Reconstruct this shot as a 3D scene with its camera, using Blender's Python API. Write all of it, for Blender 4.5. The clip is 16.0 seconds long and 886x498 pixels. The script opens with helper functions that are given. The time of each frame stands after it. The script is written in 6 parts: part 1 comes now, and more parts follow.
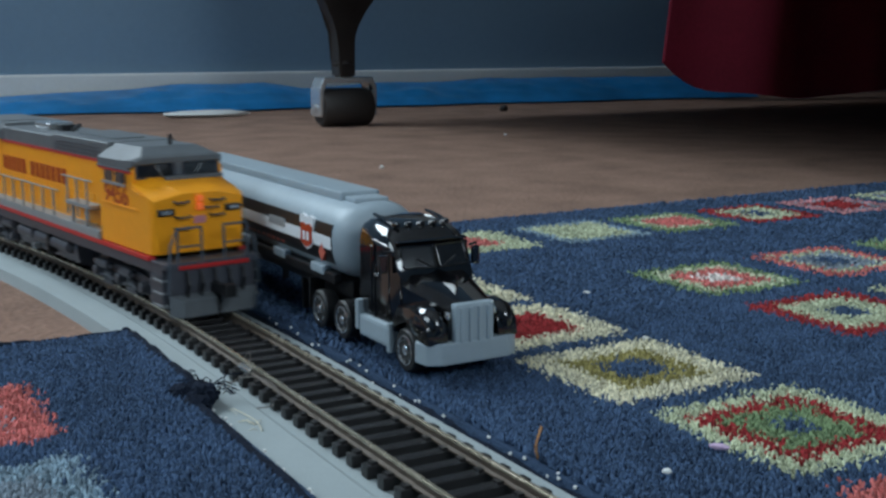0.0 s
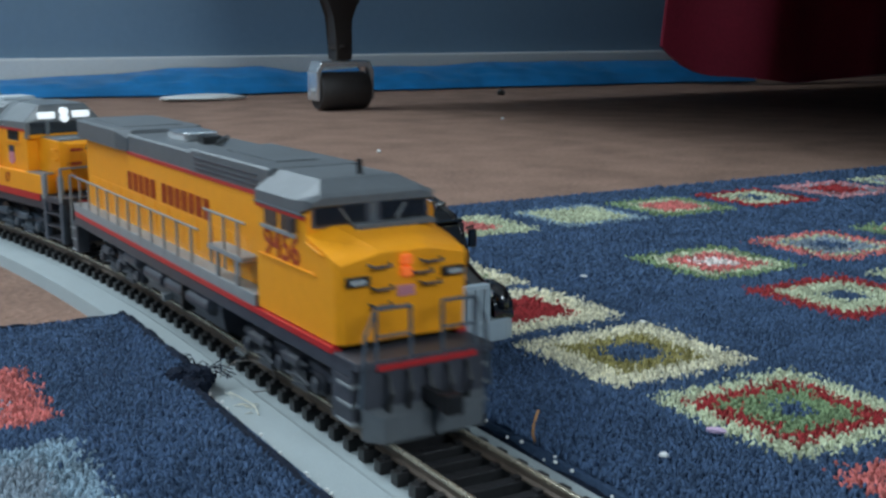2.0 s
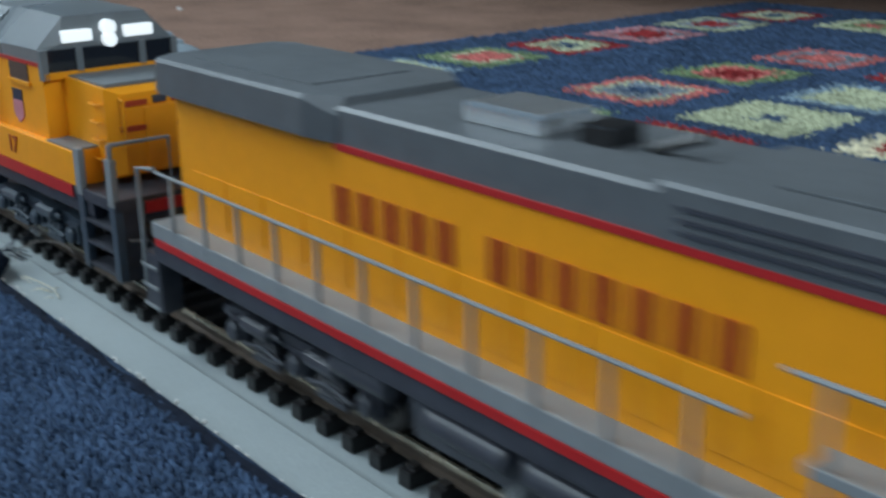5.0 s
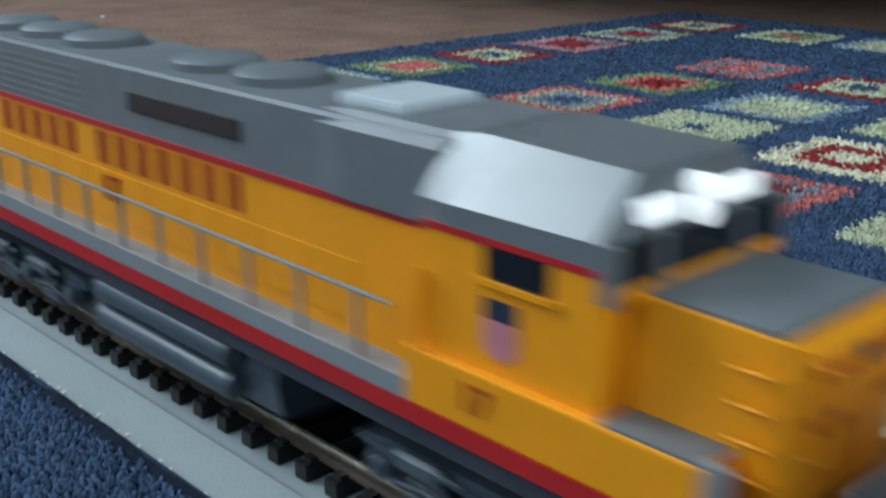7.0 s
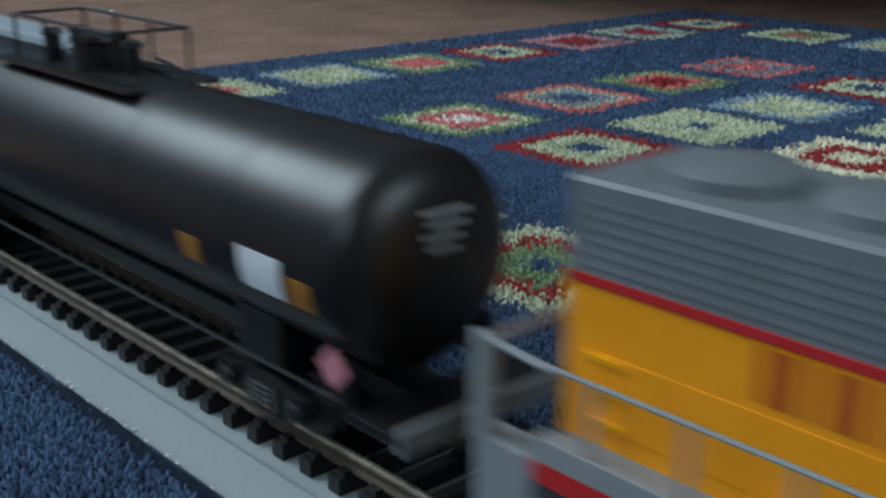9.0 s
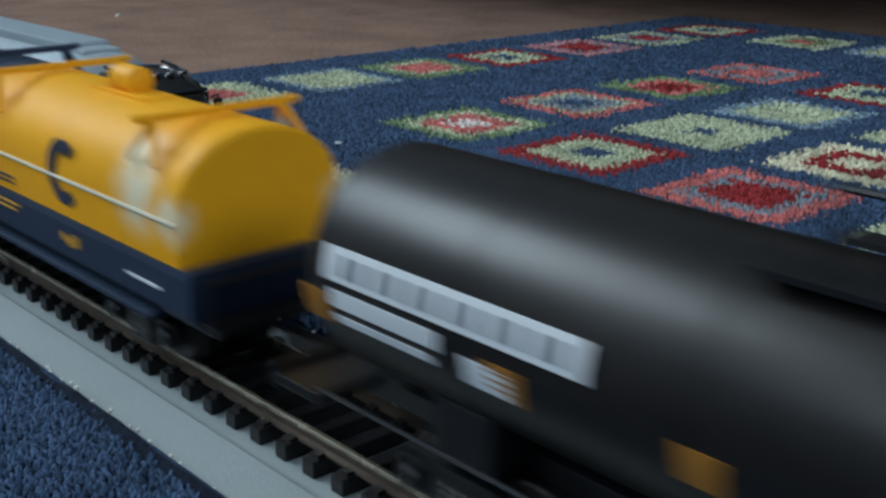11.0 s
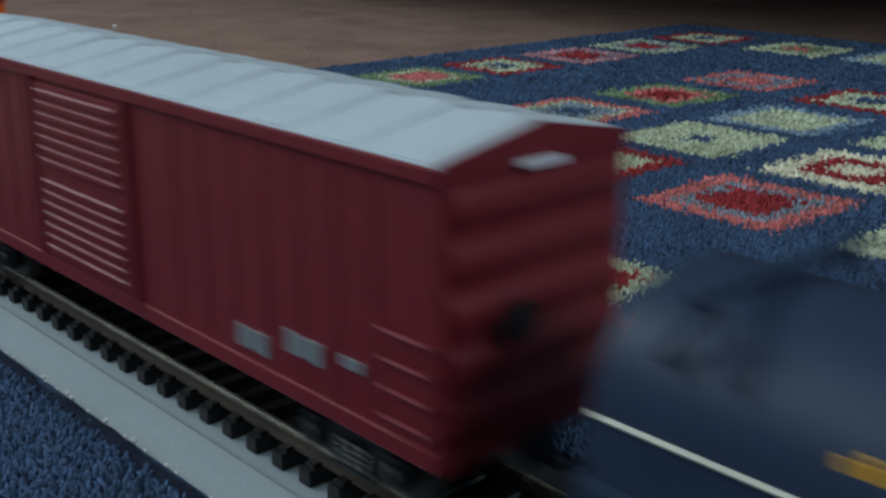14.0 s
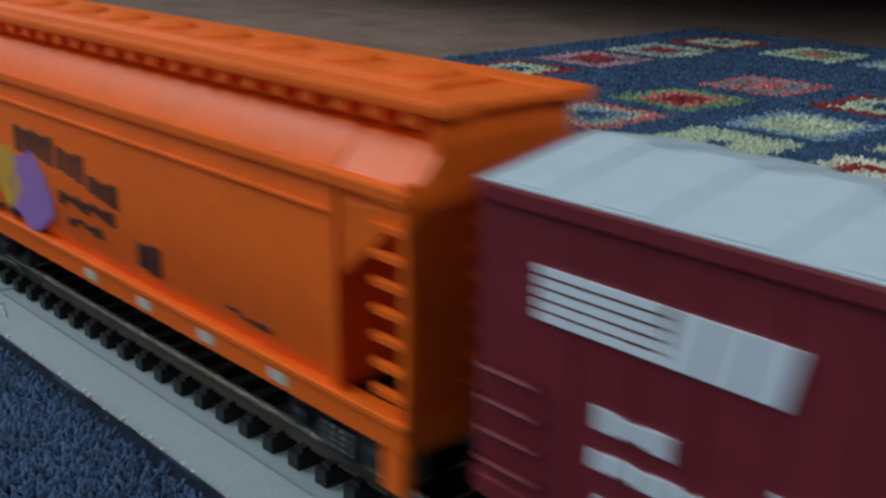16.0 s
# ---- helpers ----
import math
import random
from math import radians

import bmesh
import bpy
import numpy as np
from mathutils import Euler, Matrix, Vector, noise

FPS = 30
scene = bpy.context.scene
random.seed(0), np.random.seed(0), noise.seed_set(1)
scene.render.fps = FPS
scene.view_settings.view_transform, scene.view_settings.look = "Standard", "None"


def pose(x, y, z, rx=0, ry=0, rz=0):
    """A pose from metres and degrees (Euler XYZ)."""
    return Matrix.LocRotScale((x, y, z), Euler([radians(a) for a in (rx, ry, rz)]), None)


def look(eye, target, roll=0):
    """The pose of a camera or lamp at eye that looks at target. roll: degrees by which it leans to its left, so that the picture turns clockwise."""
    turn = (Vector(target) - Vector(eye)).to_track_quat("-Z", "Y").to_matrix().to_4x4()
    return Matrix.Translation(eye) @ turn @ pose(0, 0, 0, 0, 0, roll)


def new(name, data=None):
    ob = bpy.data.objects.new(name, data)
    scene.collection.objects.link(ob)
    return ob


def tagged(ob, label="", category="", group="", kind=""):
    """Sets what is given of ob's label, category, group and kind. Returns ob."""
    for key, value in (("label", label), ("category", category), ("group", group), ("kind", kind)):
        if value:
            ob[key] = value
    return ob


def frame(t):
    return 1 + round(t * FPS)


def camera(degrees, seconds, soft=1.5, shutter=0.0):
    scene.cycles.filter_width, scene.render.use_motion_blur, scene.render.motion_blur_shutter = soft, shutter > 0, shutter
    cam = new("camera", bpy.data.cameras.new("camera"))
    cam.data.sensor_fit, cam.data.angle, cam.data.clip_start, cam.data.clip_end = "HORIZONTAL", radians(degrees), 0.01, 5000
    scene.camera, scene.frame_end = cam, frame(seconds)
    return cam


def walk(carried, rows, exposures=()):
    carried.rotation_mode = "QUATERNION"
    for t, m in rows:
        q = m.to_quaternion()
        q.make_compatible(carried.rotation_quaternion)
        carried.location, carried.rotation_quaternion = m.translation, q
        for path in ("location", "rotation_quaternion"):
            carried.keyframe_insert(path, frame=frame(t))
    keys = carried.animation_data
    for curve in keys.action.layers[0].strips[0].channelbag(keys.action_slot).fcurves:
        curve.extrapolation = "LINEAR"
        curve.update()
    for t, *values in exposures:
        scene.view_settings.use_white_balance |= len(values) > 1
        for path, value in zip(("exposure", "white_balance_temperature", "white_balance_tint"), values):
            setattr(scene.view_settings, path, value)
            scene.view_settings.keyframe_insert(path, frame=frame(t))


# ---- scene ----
cam = camera(42.05, 16.0, soft=2.7, shutter=1.35)
# seconds, place in metres, yaw, pitch, roll in degrees
PATH = [
    (0.0, -0.0000, -0.0000, 0.0986, -29.80, -10.26, -0.22),
    (0.5, -0.0003, -0.0002, 0.0985, -29.67, -10.36, -0.14),
    (1.0, -0.0001, -0.0003, 0.0984, -29.95, -10.40, -0.18),
    (1.5, 0.0000, 0.0001, 0.0982, -29.80, -10.78, -0.20),
    (2.0, 0.0005, 0.0007, 0.0982, -29.94, -11.03, -0.18),
    (2.5, 0.0010, 0.0013, 0.0975, -29.90, -11.30, -0.20),
    (3.0, 0.0020, 0.0020, 0.0969, -30.02, -11.45, -0.83),
    (5.5, 0.0085, 0.0110, 0.0962, -40.74, -18.81, -0.22),
    (6.0, 0.0084, 0.0099, 0.0964, -41.35, -18.45, -0.07),
    (6.5, 0.0090, 0.0094, 0.0977, -42.09, -18.58, -0.45),
    (7.0, 0.0085, 0.0093, 0.0964, -42.76, -17.78, -0.08),
    (7.5, 0.0080, 0.0089, 0.0961, -42.44, -18.02, -0.05),
    (8.0, 0.0078, 0.0085, 0.0967, -42.28, -18.13, 0.02),
    (8.5, 0.0075, 0.0076, 0.0980, -42.39, -18.08, 0.12),
    (11.0, 0.0072, 0.0071, 0.0972, -42.19, -17.72, 0.40),
    (11.5, 0.0081, 0.0073, 0.0970, -42.22, -17.41, 0.16),
    (12.0, 0.0085, 0.0077, 0.0967, -42.34, -17.35, 0.17),
    (12.5, 0.0086, 0.0076, 0.0963, -42.38, -17.31, 0.47),
    (13.0, 0.0085, 0.0077, 0.0966, -42.33, -17.29, 0.17),
    (13.5, 0.0083, 0.0072, 0.0968, -42.24, -17.23, 0.11),
    (14.0, 0.0077, 0.0069, 0.0969, -42.25, -17.27, 0.15),
    (14.5, 0.0067, 0.0069, 0.0969, -42.22, -17.18, 0.41),
    (15.0, 0.0067, 0.0071, 0.0978, -41.82, -17.15, 0.36),
    (15.5, 0.0068, 0.0073, 0.0972, -41.71, -17.16, 0.48),
    (16.0, 0.0067, 0.0074, 0.0970, -41.66, -17.17, 0.56),
]
walk(cam, [(t, pose(x, y, z, 90 + p, 0, yaw) @ pose(0, 0, 0, 0, 0, r)) for t, x, y, z, yaw, p, r in PATH],
     exposures=[(0.0, -0.09), (1.0, 0.05), (1.5, 0.09), (3.0, 0.34), (5.5, 0.04), (7.0, 0.10), (8.5, -0.14), (11.0, -0.21), (13.5, -0.40), (14.0, -0.44), (15.0, -0.42), (16.0, -0.36)])

# ---- light ----
world = bpy.data.worlds.new("room_world")
scene.world = world
world.use_nodes = True
bg = world.node_tree.nodes["Background"]
sky = world.node_tree.nodes.new("ShaderNodeTexSky")
sky.sky_type, sky.sun_disc = "NISHITA", False
sky.sun_elevation, sky.sun_rotation = radians(35), radians(200)
world.node_tree.links.new(sky.outputs[0], bg.inputs[0])
bg.inputs[1].default_value = 0.08


def area(name, m, w, h, watts, colour):
    """A lamp in a window's opening."""
    d = bpy.data.lights.new(name, "AREA")
    d.shape, d.size, d.size_y, d.energy, d.color = "RECTANGLE", w, h, watts, colour
    ob = new(name, d)
    ob.matrix_world = m
    return ob


area("window_light_west", look((-1.84, 0.45, 1.45), (0.2, 0.45, 0.3)), 1.15, 0.95, 18, (0.74, 0.90, 1.0))
area("window_light_north", look((-0.63, 1.92, 1.58), (-0.45, 0.60, 0.5)), 1.15, 0.95, 50, (0.74, 0.90, 1.0))
# added fill from behind the camera, brightens the noses and the north wall
area("fill_light_south", look((0.40, -2.44, 1.58), (0.40, 0.3, 0.6)), 1.25, 0.95, 36, (0.74, 0.90, 1.0))

# ---- materials ----


def mat(name, colour, rough=0.6, metal=0.0, var=0.12, scale=40.0, bump=0.0, bscale=300.0, spec=0.5, coat=0.0, island=0.0, emit=0.0, relief=0.0008):
    """A painted, moulded or woven surface: colour varied at two scales, with fine relief."""
    m = bpy.data.materials.new(name)
    m.use_nodes = True
    nt = m.node_tree
    b = nt.nodes["Principled BSDF"]
    b.inputs["Roughness"].default_value, b.inputs["Metallic"].default_value = rough, metal
    b.inputs["Specular IOR Level"].default_value = spec
    b.inputs["Coat Weight"].default_value = coat
    b.inputs["Coat Roughness"].default_value = 0.08
    co = nt.nodes.new("ShaderNodeTexCoord")
    big, fine = nt.nodes.new("ShaderNodeTexNoise"), nt.nodes.new("ShaderNodeTexNoise")
    big.inputs["Scale"].default_value, big.inputs["Detail"].default_value = scale, 5
    fine.inputs["Scale"].default_value, fine.inputs["Detail"].default_value = bscale, 4
    add = nt.nodes.new("ShaderNodeMath")
    add.operation = "ADD"
    nt.links.new(co.outputs["Object"], big.inputs["Vector"])
    nt.links.new(co.outputs["Object"], fine.inputs["Vector"])
    nt.links.new(big.outputs["Fac"], add.inputs[0])
    nt.links.new(fine.outputs["Fac"], add.inputs[1])
    last = add
    if island:
        geo = nt.nodes.new("ShaderNodeNewGeometry")
        mul = nt.nodes.new("ShaderNodeMath")
        mul.operation, mul.inputs[1].default_value, mul.inputs[2].default_value = "MULTIPLY_ADD", island, -island / 2
        nt.links.new(geo.outputs["Random Per Island"], mul.inputs[0])
        add2 = nt.nodes.new("ShaderNodeMath")
        add2.operation = "ADD"
        nt.links.new(add.outputs[0], add2.inputs[0])
        nt.links.new(mul.outputs[0], add2.inputs[1])
        last = add2
    ramp = nt.nodes.new("ShaderNodeMapRange")
    ramp.inputs["From Min"].default_value, ramp.inputs["From Max"].default_value = 0.6, 1.4
    ramp.inputs["To Min"].default_value, ramp.inputs["To Max"].default_value = 1 - var, 1 + var
    nt.links.new(last.outputs[0], ramp.inputs["Value"])
    sc = nt.nodes.new("ShaderNodeVectorMath")
    sc.operation = "SCALE"
    sc.inputs[0].default_value = colour
    nt.links.new(ramp.outputs[0], sc.inputs["Scale"])
    nt.links.new(sc.outputs[0], b.inputs["Base Color"])
    rr = nt.nodes.new("ShaderNodeMapRange")
    rr.inputs["To Min"].default_value, rr.inputs["To Max"].default_value = max(rough - 0.08, 0.02), min(rough + 0.08, 1)
    nt.links.new(big.outputs["Fac"], rr.inputs["Value"])
    nt.links.new(rr.outputs[0], b.inputs["Roughness"])
    if bump:
        bp = nt.nodes.new("ShaderNodeBump")
        bp.inputs["Strength"].default_value, bp.inputs["Distance"].default_value = bump, relief
        nt.links.new(fine.outputs["Fac"], bp.inputs["Height"])
        nt.links.new(bp.outputs[0], b.inputs["Normal"])
    if emit:
        nt.links.new(sc.outputs[0], b.inputs["Emission Color"])
        b.inputs["Emission Strength"].default_value = emit
    return m


M = {
    "yellow": mat("armour_yellow_paint", (0.95, 0.350, 0.009), 0.38, var=0.06, spec=0.4),
    "grey": mat("harbour_grey_paint", (0.155, 0.172, 0.180), 0.46, var=0.12, scale=70),
    "darkgrey": mat("dark_grey_plastic", (0.052, 0.054, 0.066), 0.42, var=0.3),
    "lightgrey": mat("light_grey_plastic", (0.25, 0.265, 0.27), 0.4, var=0.1),
    "red": mat("red_paint", (0.50, 0.02, 0.02), 0.4),
    "letter": mat("red_lettering", (0.42, 0.045, 0.012), 0.45),
    "black": mat("black_plastic", (0.010, 0.010, 0.011), 0.35, var=0.3),
    "gloss": mat("black_gloss_paint", (0.005, 0.005, 0.006), 0.07, coat=1.0),
    "glass": mat("dark_window_plastic", (0.012, 0.013, 0.015), 0.08, coat=0.5),
    "white": mat("white_print", (0.74, 0.76, 0.78), 0.45, var=0.05),
    "chrome": mat("chrome", (0.72, 0.74, 0.75), 0.16, 0.75, var=0.06),
    "steel": mat("nickel_rail", (0.46, 0.39, 0.29), 0.26, 0.7, var=0.25, scale=90),
    "railside": mat("rail_web", (0.10, 0.075, 0.058), 0.45, 0.4, var=0.3, scale=90),
    "tie": mat("black_sleeper_plastic", (0.011, 0.010, 0.011), 0.42, var=0.35, bump=0.3, bscale=900),
    "bed": mat("grey_foam_roadbed", (0.34, 0.38, 0.385), 0.85, var=0.08, bump=0.25, bscale=1800, scale=60),
    "wall": mat("blue_wall_paint", (0.145, 0.230, 0.320), 0.75, var=0.06, scale=3, bump=0.15, bscale=120),
    "ceil": mat("ceiling_paint", (0.55, 0.56, 0.57), 0.9, var=0.05, scale=3),
    "base": mat("white_skirting_paint", (0.62, 0.62, 0.60), 0.5, var=0.08, scale=8),
    "tarp": mat("blue_plastic_sheet", (0.010, 0.155, 0.37), 0.35, var=0.35, scale=9, bump=0.5, bscale=40),
    "carpet": mat("tan_carpet", (0.26, 0.160, 0.120), 0.95, var=0.40, scale=22, bump=0.7, relief=0.002, bscale=330, spec=0.1),
    "rug": mat("navy_rug_backing", (0.040, 0.066, 0.116), 0.95, var=0.3, scale=60, bump=1.0, bscale=900, spec=0.1),
    "maroon": mat("boxcar_red_paint", (0.185, 0.015, 0.021), 0.42, var=0.14, scale=25),
    "roofsilver": mat("galvanised_roof_paint", (0.52, 0.57, 0.59), 0.45, var=0.08, scale=30),
    "orange": mat("orange_plastic", (0.96, 0.140, 0.006), 0.50, var=0.10, scale=60, spec=0.3),
    "chessieblue": mat("dark_blue_paint", (0.022, 0.036, 0.066), 0.52, var=0.16, spec=0.28),
    "chessieyellow": mat("chrome_yellow_paint", (0.92, 0.405, 0.006), 0.48, var=0.06, spec=0.3),
    "tankblack": mat("black_tank_paint", (0.013, 0.011, 0.010), 0.36, var=0.3, scale=25, spec=0.38),
    "silverplastic": mat("silver_tank_plastic", (0.31, 0.37, 0.41), 0.42, 0.0, var=0.07),
    "wheel": mat("wheel_metal", (0.10, 0.09, 0.085), 0.45, 0.8, var=0.3),
    "bedred": mat("red_bedspread", (0.30, 0.016, 0.042), 0.9, var=0.25, scale=9, bump=0.4, bscale=200),
    "dark": mat("dark_bronze_steel", (0.035, 0.028, 0.025), 0.45, 0.4, var=0.2),
    "rubber": mat("dark_rubber", (0.035, 0.030, 0.028), 0.6, var=0.2),
    "amber": mat("amber_reflector", (0.34, 0.14, 0.015), 0.5),
    "lamp": mat("lit_number_board", (0.85, 0.92, 0.95), 0.4, var=0.02, emit=0.7),
    "pink": mat("faded_pink_print", (0.60, 0.22, 0.25), 0.5),
    "signblue": mat("dark_blue_print", (0.020, 0.032, 0.065), 0.5),
    "goldprint": mat("gold_print", (0.72, 0.36, 0.03), 0.5),
    "purple": mat("purple_print", (0.36, 0.16, 0.44), 0.5),
    "brownprint": mat("brown_print", (0.07, 0.02, 0.012), 0.5),
    "straw": mat("dry_straw", (0.45, 0.22, 0.09), 0.7),
    "lint": mat("white_lint", (0.75, 0.75, 0.72), 0.9),
    "lilac": mat("lilac_fluff", (0.60, 0.42, 0.58), 0.9),
    "wire": mat("bare_copper_wire", (0.22, 0.19, 0.17), 0.4, 0.7),
}

# ---- mesh helpers ----


def part(name, bm, material, parent=None, label="", smooth=False):
    """Link a bmesh as one mesh object, under a thing or a part."""
    me = bpy.data.meshes.new(name)
    bmesh.ops.recalc_face_normals(bm, faces=bm.faces)
    bm.to_mesh(me)
    bm.free()
    me.materials.append(M[material] if isinstance(material, str) else material)
    if smooth:
        me.polygons.foreach_set("use_smooth", [True] * len(me.polygons))
        me.set_sharp_from_angle(angle=radians(38))
    ob = new(name, me)
    if parent:
        ob.parent = parent
    if label:
        ob["label"] = label
    return ob


def thing(name, label, category, group="", m=None):
    """An empty at a thing's base that carries its parts."""
    ob = tagged(new(name), label, category, group)
    if m:
        ob.matrix_world = m
    return ob


def box(x0, x1, y0, y1, z0, z1, bevel=0.0, bm=None):
    bm = bm or bmesh.new()
    vs = [bm.verts.new((x, y, z)) for x in (x0, x1) for y in (y0, y1) for z in (z0, z1)]
    fs = [bm.faces.new([vs[i] for i in q]) for q in
          ((0, 1, 3, 2), (4, 6, 7, 5), (0, 4, 5, 1), (2, 3, 7, 6), (0, 2, 6, 4), (1, 5, 7, 3))]
    if bevel:
        es = list({e for f in fs for e in f.edges})
        bmesh.ops.bevel(bm, geom=es, offset=bevel, segments=2, affect="EDGES", profile=0.6)
    return bm


def prism(pts, lo, hi, axis="y", bm=None, bevel=0.0):
    """A profile drawn out along an axis. y: pts are (x, z); x: (y, z); z: (x, y)."""
    bm = bm or bmesh.new()

    def at(p, d):
        return {"y": (p[0], d, p[1]), "x": (d, p[0], p[1]), "z": (p[0], p[1], d)}[axis]
    a = [bm.verts.new(at(p, lo)) for p in pts]
    b = [bm.verts.new(at(p, hi)) for p in pts]
    fs = [bm.faces.new(a), bm.faces.new(b[::-1])]
    n = len(pts)
    for i in range(n):
        fs.append(bm.faces.new((a[i], b[i], b[(i + 1) % n], a[(i + 1) % n])))
    if bevel:
        bmesh.ops.bevel(bm, geom=list({e for f in fs for e in f.edges}), offset=bevel, segments=2, affect="EDGES", profile=0.6)
    return bm


def loft(rings, bm=None, cap=True):
    """Skin between rings of equal length."""
    bm = bm or bmesh.new()
    vs = [[bm.verts.new(p) for p in r] for r in rings]
    n = len(rings[0])
    for a, b in zip(vs, vs[1:]):
        for i in range(n):
            bm.faces.new((a[i], a[(i + 1) % n], b[(i + 1) % n], b[i]))
    if cap:
        bm.faces.new(vs[0][::-1])
        bm.faces.new(vs[-1])
    return bm


def lathe(profile, centre=(0, 0, 0), axis="y", n=24, bm=None):
    """Turn a profile of (distance along the axis, radius) round an axis."""
    def ring(d, r):
        out = []
        for k in range(n):
            u, v = r * math.cos(2 * math.pi * k / n), r * math.sin(2 * math.pi * k / n)
            p = {"y": (u, d, v), "x": (d, u, v), "z": (u, v, d)}[axis]
            out.append((p[0] + centre[0], p[1] + centre[1], p[2] + centre[2]))
        return out
    return loft([ring(d, max(r, 1e-5)) for d, r in profile], bm)


def rod(points, r=0.0004, n=6, bm=None):
    """A round wire through points."""
    bm = bm or bmesh.new()
    pts = [Vector(p) for p in points]
    rings = []
    for i, p in enumerate(pts):
        d = (pts[min(i + 1, len(pts) - 1)] - pts[max(i - 1, 0)]).normalized()
        a = d.orthogonal().normalized() if abs(d.z) > 0.95 else d.cross(Vector((0, 0, 1))).normalized()
        b = d.cross(a)
        rings.append([p + r * (a * math.cos(2 * math.pi * k / n) + b * math.sin(2 * math.pi * k / n)) for k in range(n)])
    return loft(rings, bm)


def words(text, size, m, material, parent, name="lettering", depth=0.00015, stretch=1.0, shear=0.0, label=""):
    """Raised lettering in the built-in font, turned into a mesh part."""
    cu = bpy.data.curves.new(name, "FONT")
    cu.body, cu.size, cu.extrude, cu.shear, cu.resolution_u = text, size, depth, shear, 3
    cu.offset = size * 0.012
    cu.align_x, cu.align_y = "CENTER", "CENTER"
    tmp = new("tmp", cu)
    me = bpy.data.meshes.new_from_object(tmp.evaluated_get(bpy.context.evaluated_depsgraph_get()))
    bpy.data.objects.remove(tmp)
    me.transform(m @ Matrix.Diagonal((stretch, 1, 1, 1)))
    me.materials.clear()
    me.materials.append(M[material])
    ob = new(name, me)
    ob.parent = parent
    if label:
        ob["label"] = label
    return ob


# ---- the railway's line ----
XC, ZTOP = 0.1169, 0.0100       # the straight's centre line, the rails' running surface
CURVE = 0.31                    # where the straight ends
R1, R2, SWITCH = 1.30, 0.457, 0.32


def line(s):
    """Place and heading on the centre line, s metres from the level of the eye, growing with distance."""
    if s <= CURVE:
        return Vector((XC, s)), 0.0
    d = min(s - CURVE, SWITCH)
    a = d / R1
    p = Vector((XC - R1 * (1 - math.cos(a)), CURVE + R1 * math.sin(a)))
    if s - CURVE > SWITCH:
        b = (s - CURVE - SWITCH) / R2
        c = p + R2 * Vector((-math.cos(a), -math.sin(a)))
        p = c + R2 * Vector((math.cos(a + b), math.sin(a + b)))
        a += b
    return p, a

# ---- the room ----


def wall(name, a, b, hole=None, h=2.4, t=0.12):
    """A wall from a to b; its inner face on that line, the room on its right. hole: from, to, sill and head of a window's opening."""
    a, b = Vector(a), Vector(b)
    d = (b - a).normalized()
    n = Vector((-d.y, d.x)) * t
    bm = bmesh.new()

    def piece(u0, u1, z0, z1):
        q = [a + d * u0, a + d * u1, a + d * u1 + n, a + d * u0 + n]
        prism([(p.x, p.y) for p in q], z0, z1, "z", bm)
    L = (b - a).length
    if hole:
        u0, u1, z0, z1 = hole
        piece(0, u0, 0, h), piece(u1, L, 0, h), piece(u0, u1, 0, z0), piece(u0, u1, z1, h)
    else:
        piece(0, L, 0, h)
    ob = tagged(part(name, bm, "wall"), "blue painted bedroom wall", "wall", kind="structure")
    if hole:
        win = tagged(new("window_" + name.split("_")[1]), "unseen white framed bedroom window with a lamp in it", "window", kind="structure")
        for v0, v1, y0, y1 in ((u0, u1, z0, z0 + 0.05), (u0, u1, z1 - 0.05, z1), (u0, u0 + 0.05, z0 + 0.05, z1 - 0.05), (u1 - 0.05, u1, z0 + 0.05, z1 - 0.05)):
            q = [a + d * v0 + n * 0.55, a + d * v1 + n * 0.55, a + d * v1 + n * 0.85, a + d * v0 + n * 0.85]
            part("window_frame", prism([(p.x, p.y) for p in q], y0, y1, "z", bevel=0.004), "base", win)
    return ob


tagged(part("floor", box(-2.2, 3.4, -2.9, 2.4, -0.05, 0.0), "carpet"), "tan cut-pile carpet floor", "floor", kind="structure")
tagged(part("ceiling", box(-2.2, 3.4, -2.9, 2.4, 2.4, 2.5), "ceil"), "plain white ceiling", "ceiling", kind="structure")
NW, NE = (-1.80, 2.055), (3.0, 1.31)
wall("wall_north", NW, NE, (0.55, 1.85, 1.05, 2.10))
wall("wall_east", NE, (3.0, -2.4))
# this window is made up, an opening for the south fill lamp
wall("wall_south", (3.0, -2.4), (-1.80, -2.4), (1.9, 3.3, 1.05, 2.10))
wall("wall_west", (-1.80, -2.4), NW, (2.2, 3.5, 0.90, 2.00))

# ---- track ----
roadbed = thing("model_railway_track", "grey roadbed strip with black sleepers and nickel rails", "track")


def ribbon(pairs, s0, s1, step, z0, z1):
    """A strip along the line: offsets from the centre, squared off."""
    rings = []
    n = int((s1 - s0) / step)
    for i in range(n + 1):
        s = s0 + (s1 - s0) * i / n
        p, a = line(s)
        side = Vector((math.cos(a), math.sin(a)))
        rings.append([(*(p + side * o), z) for o, z in pairs])
    return loft(rings)


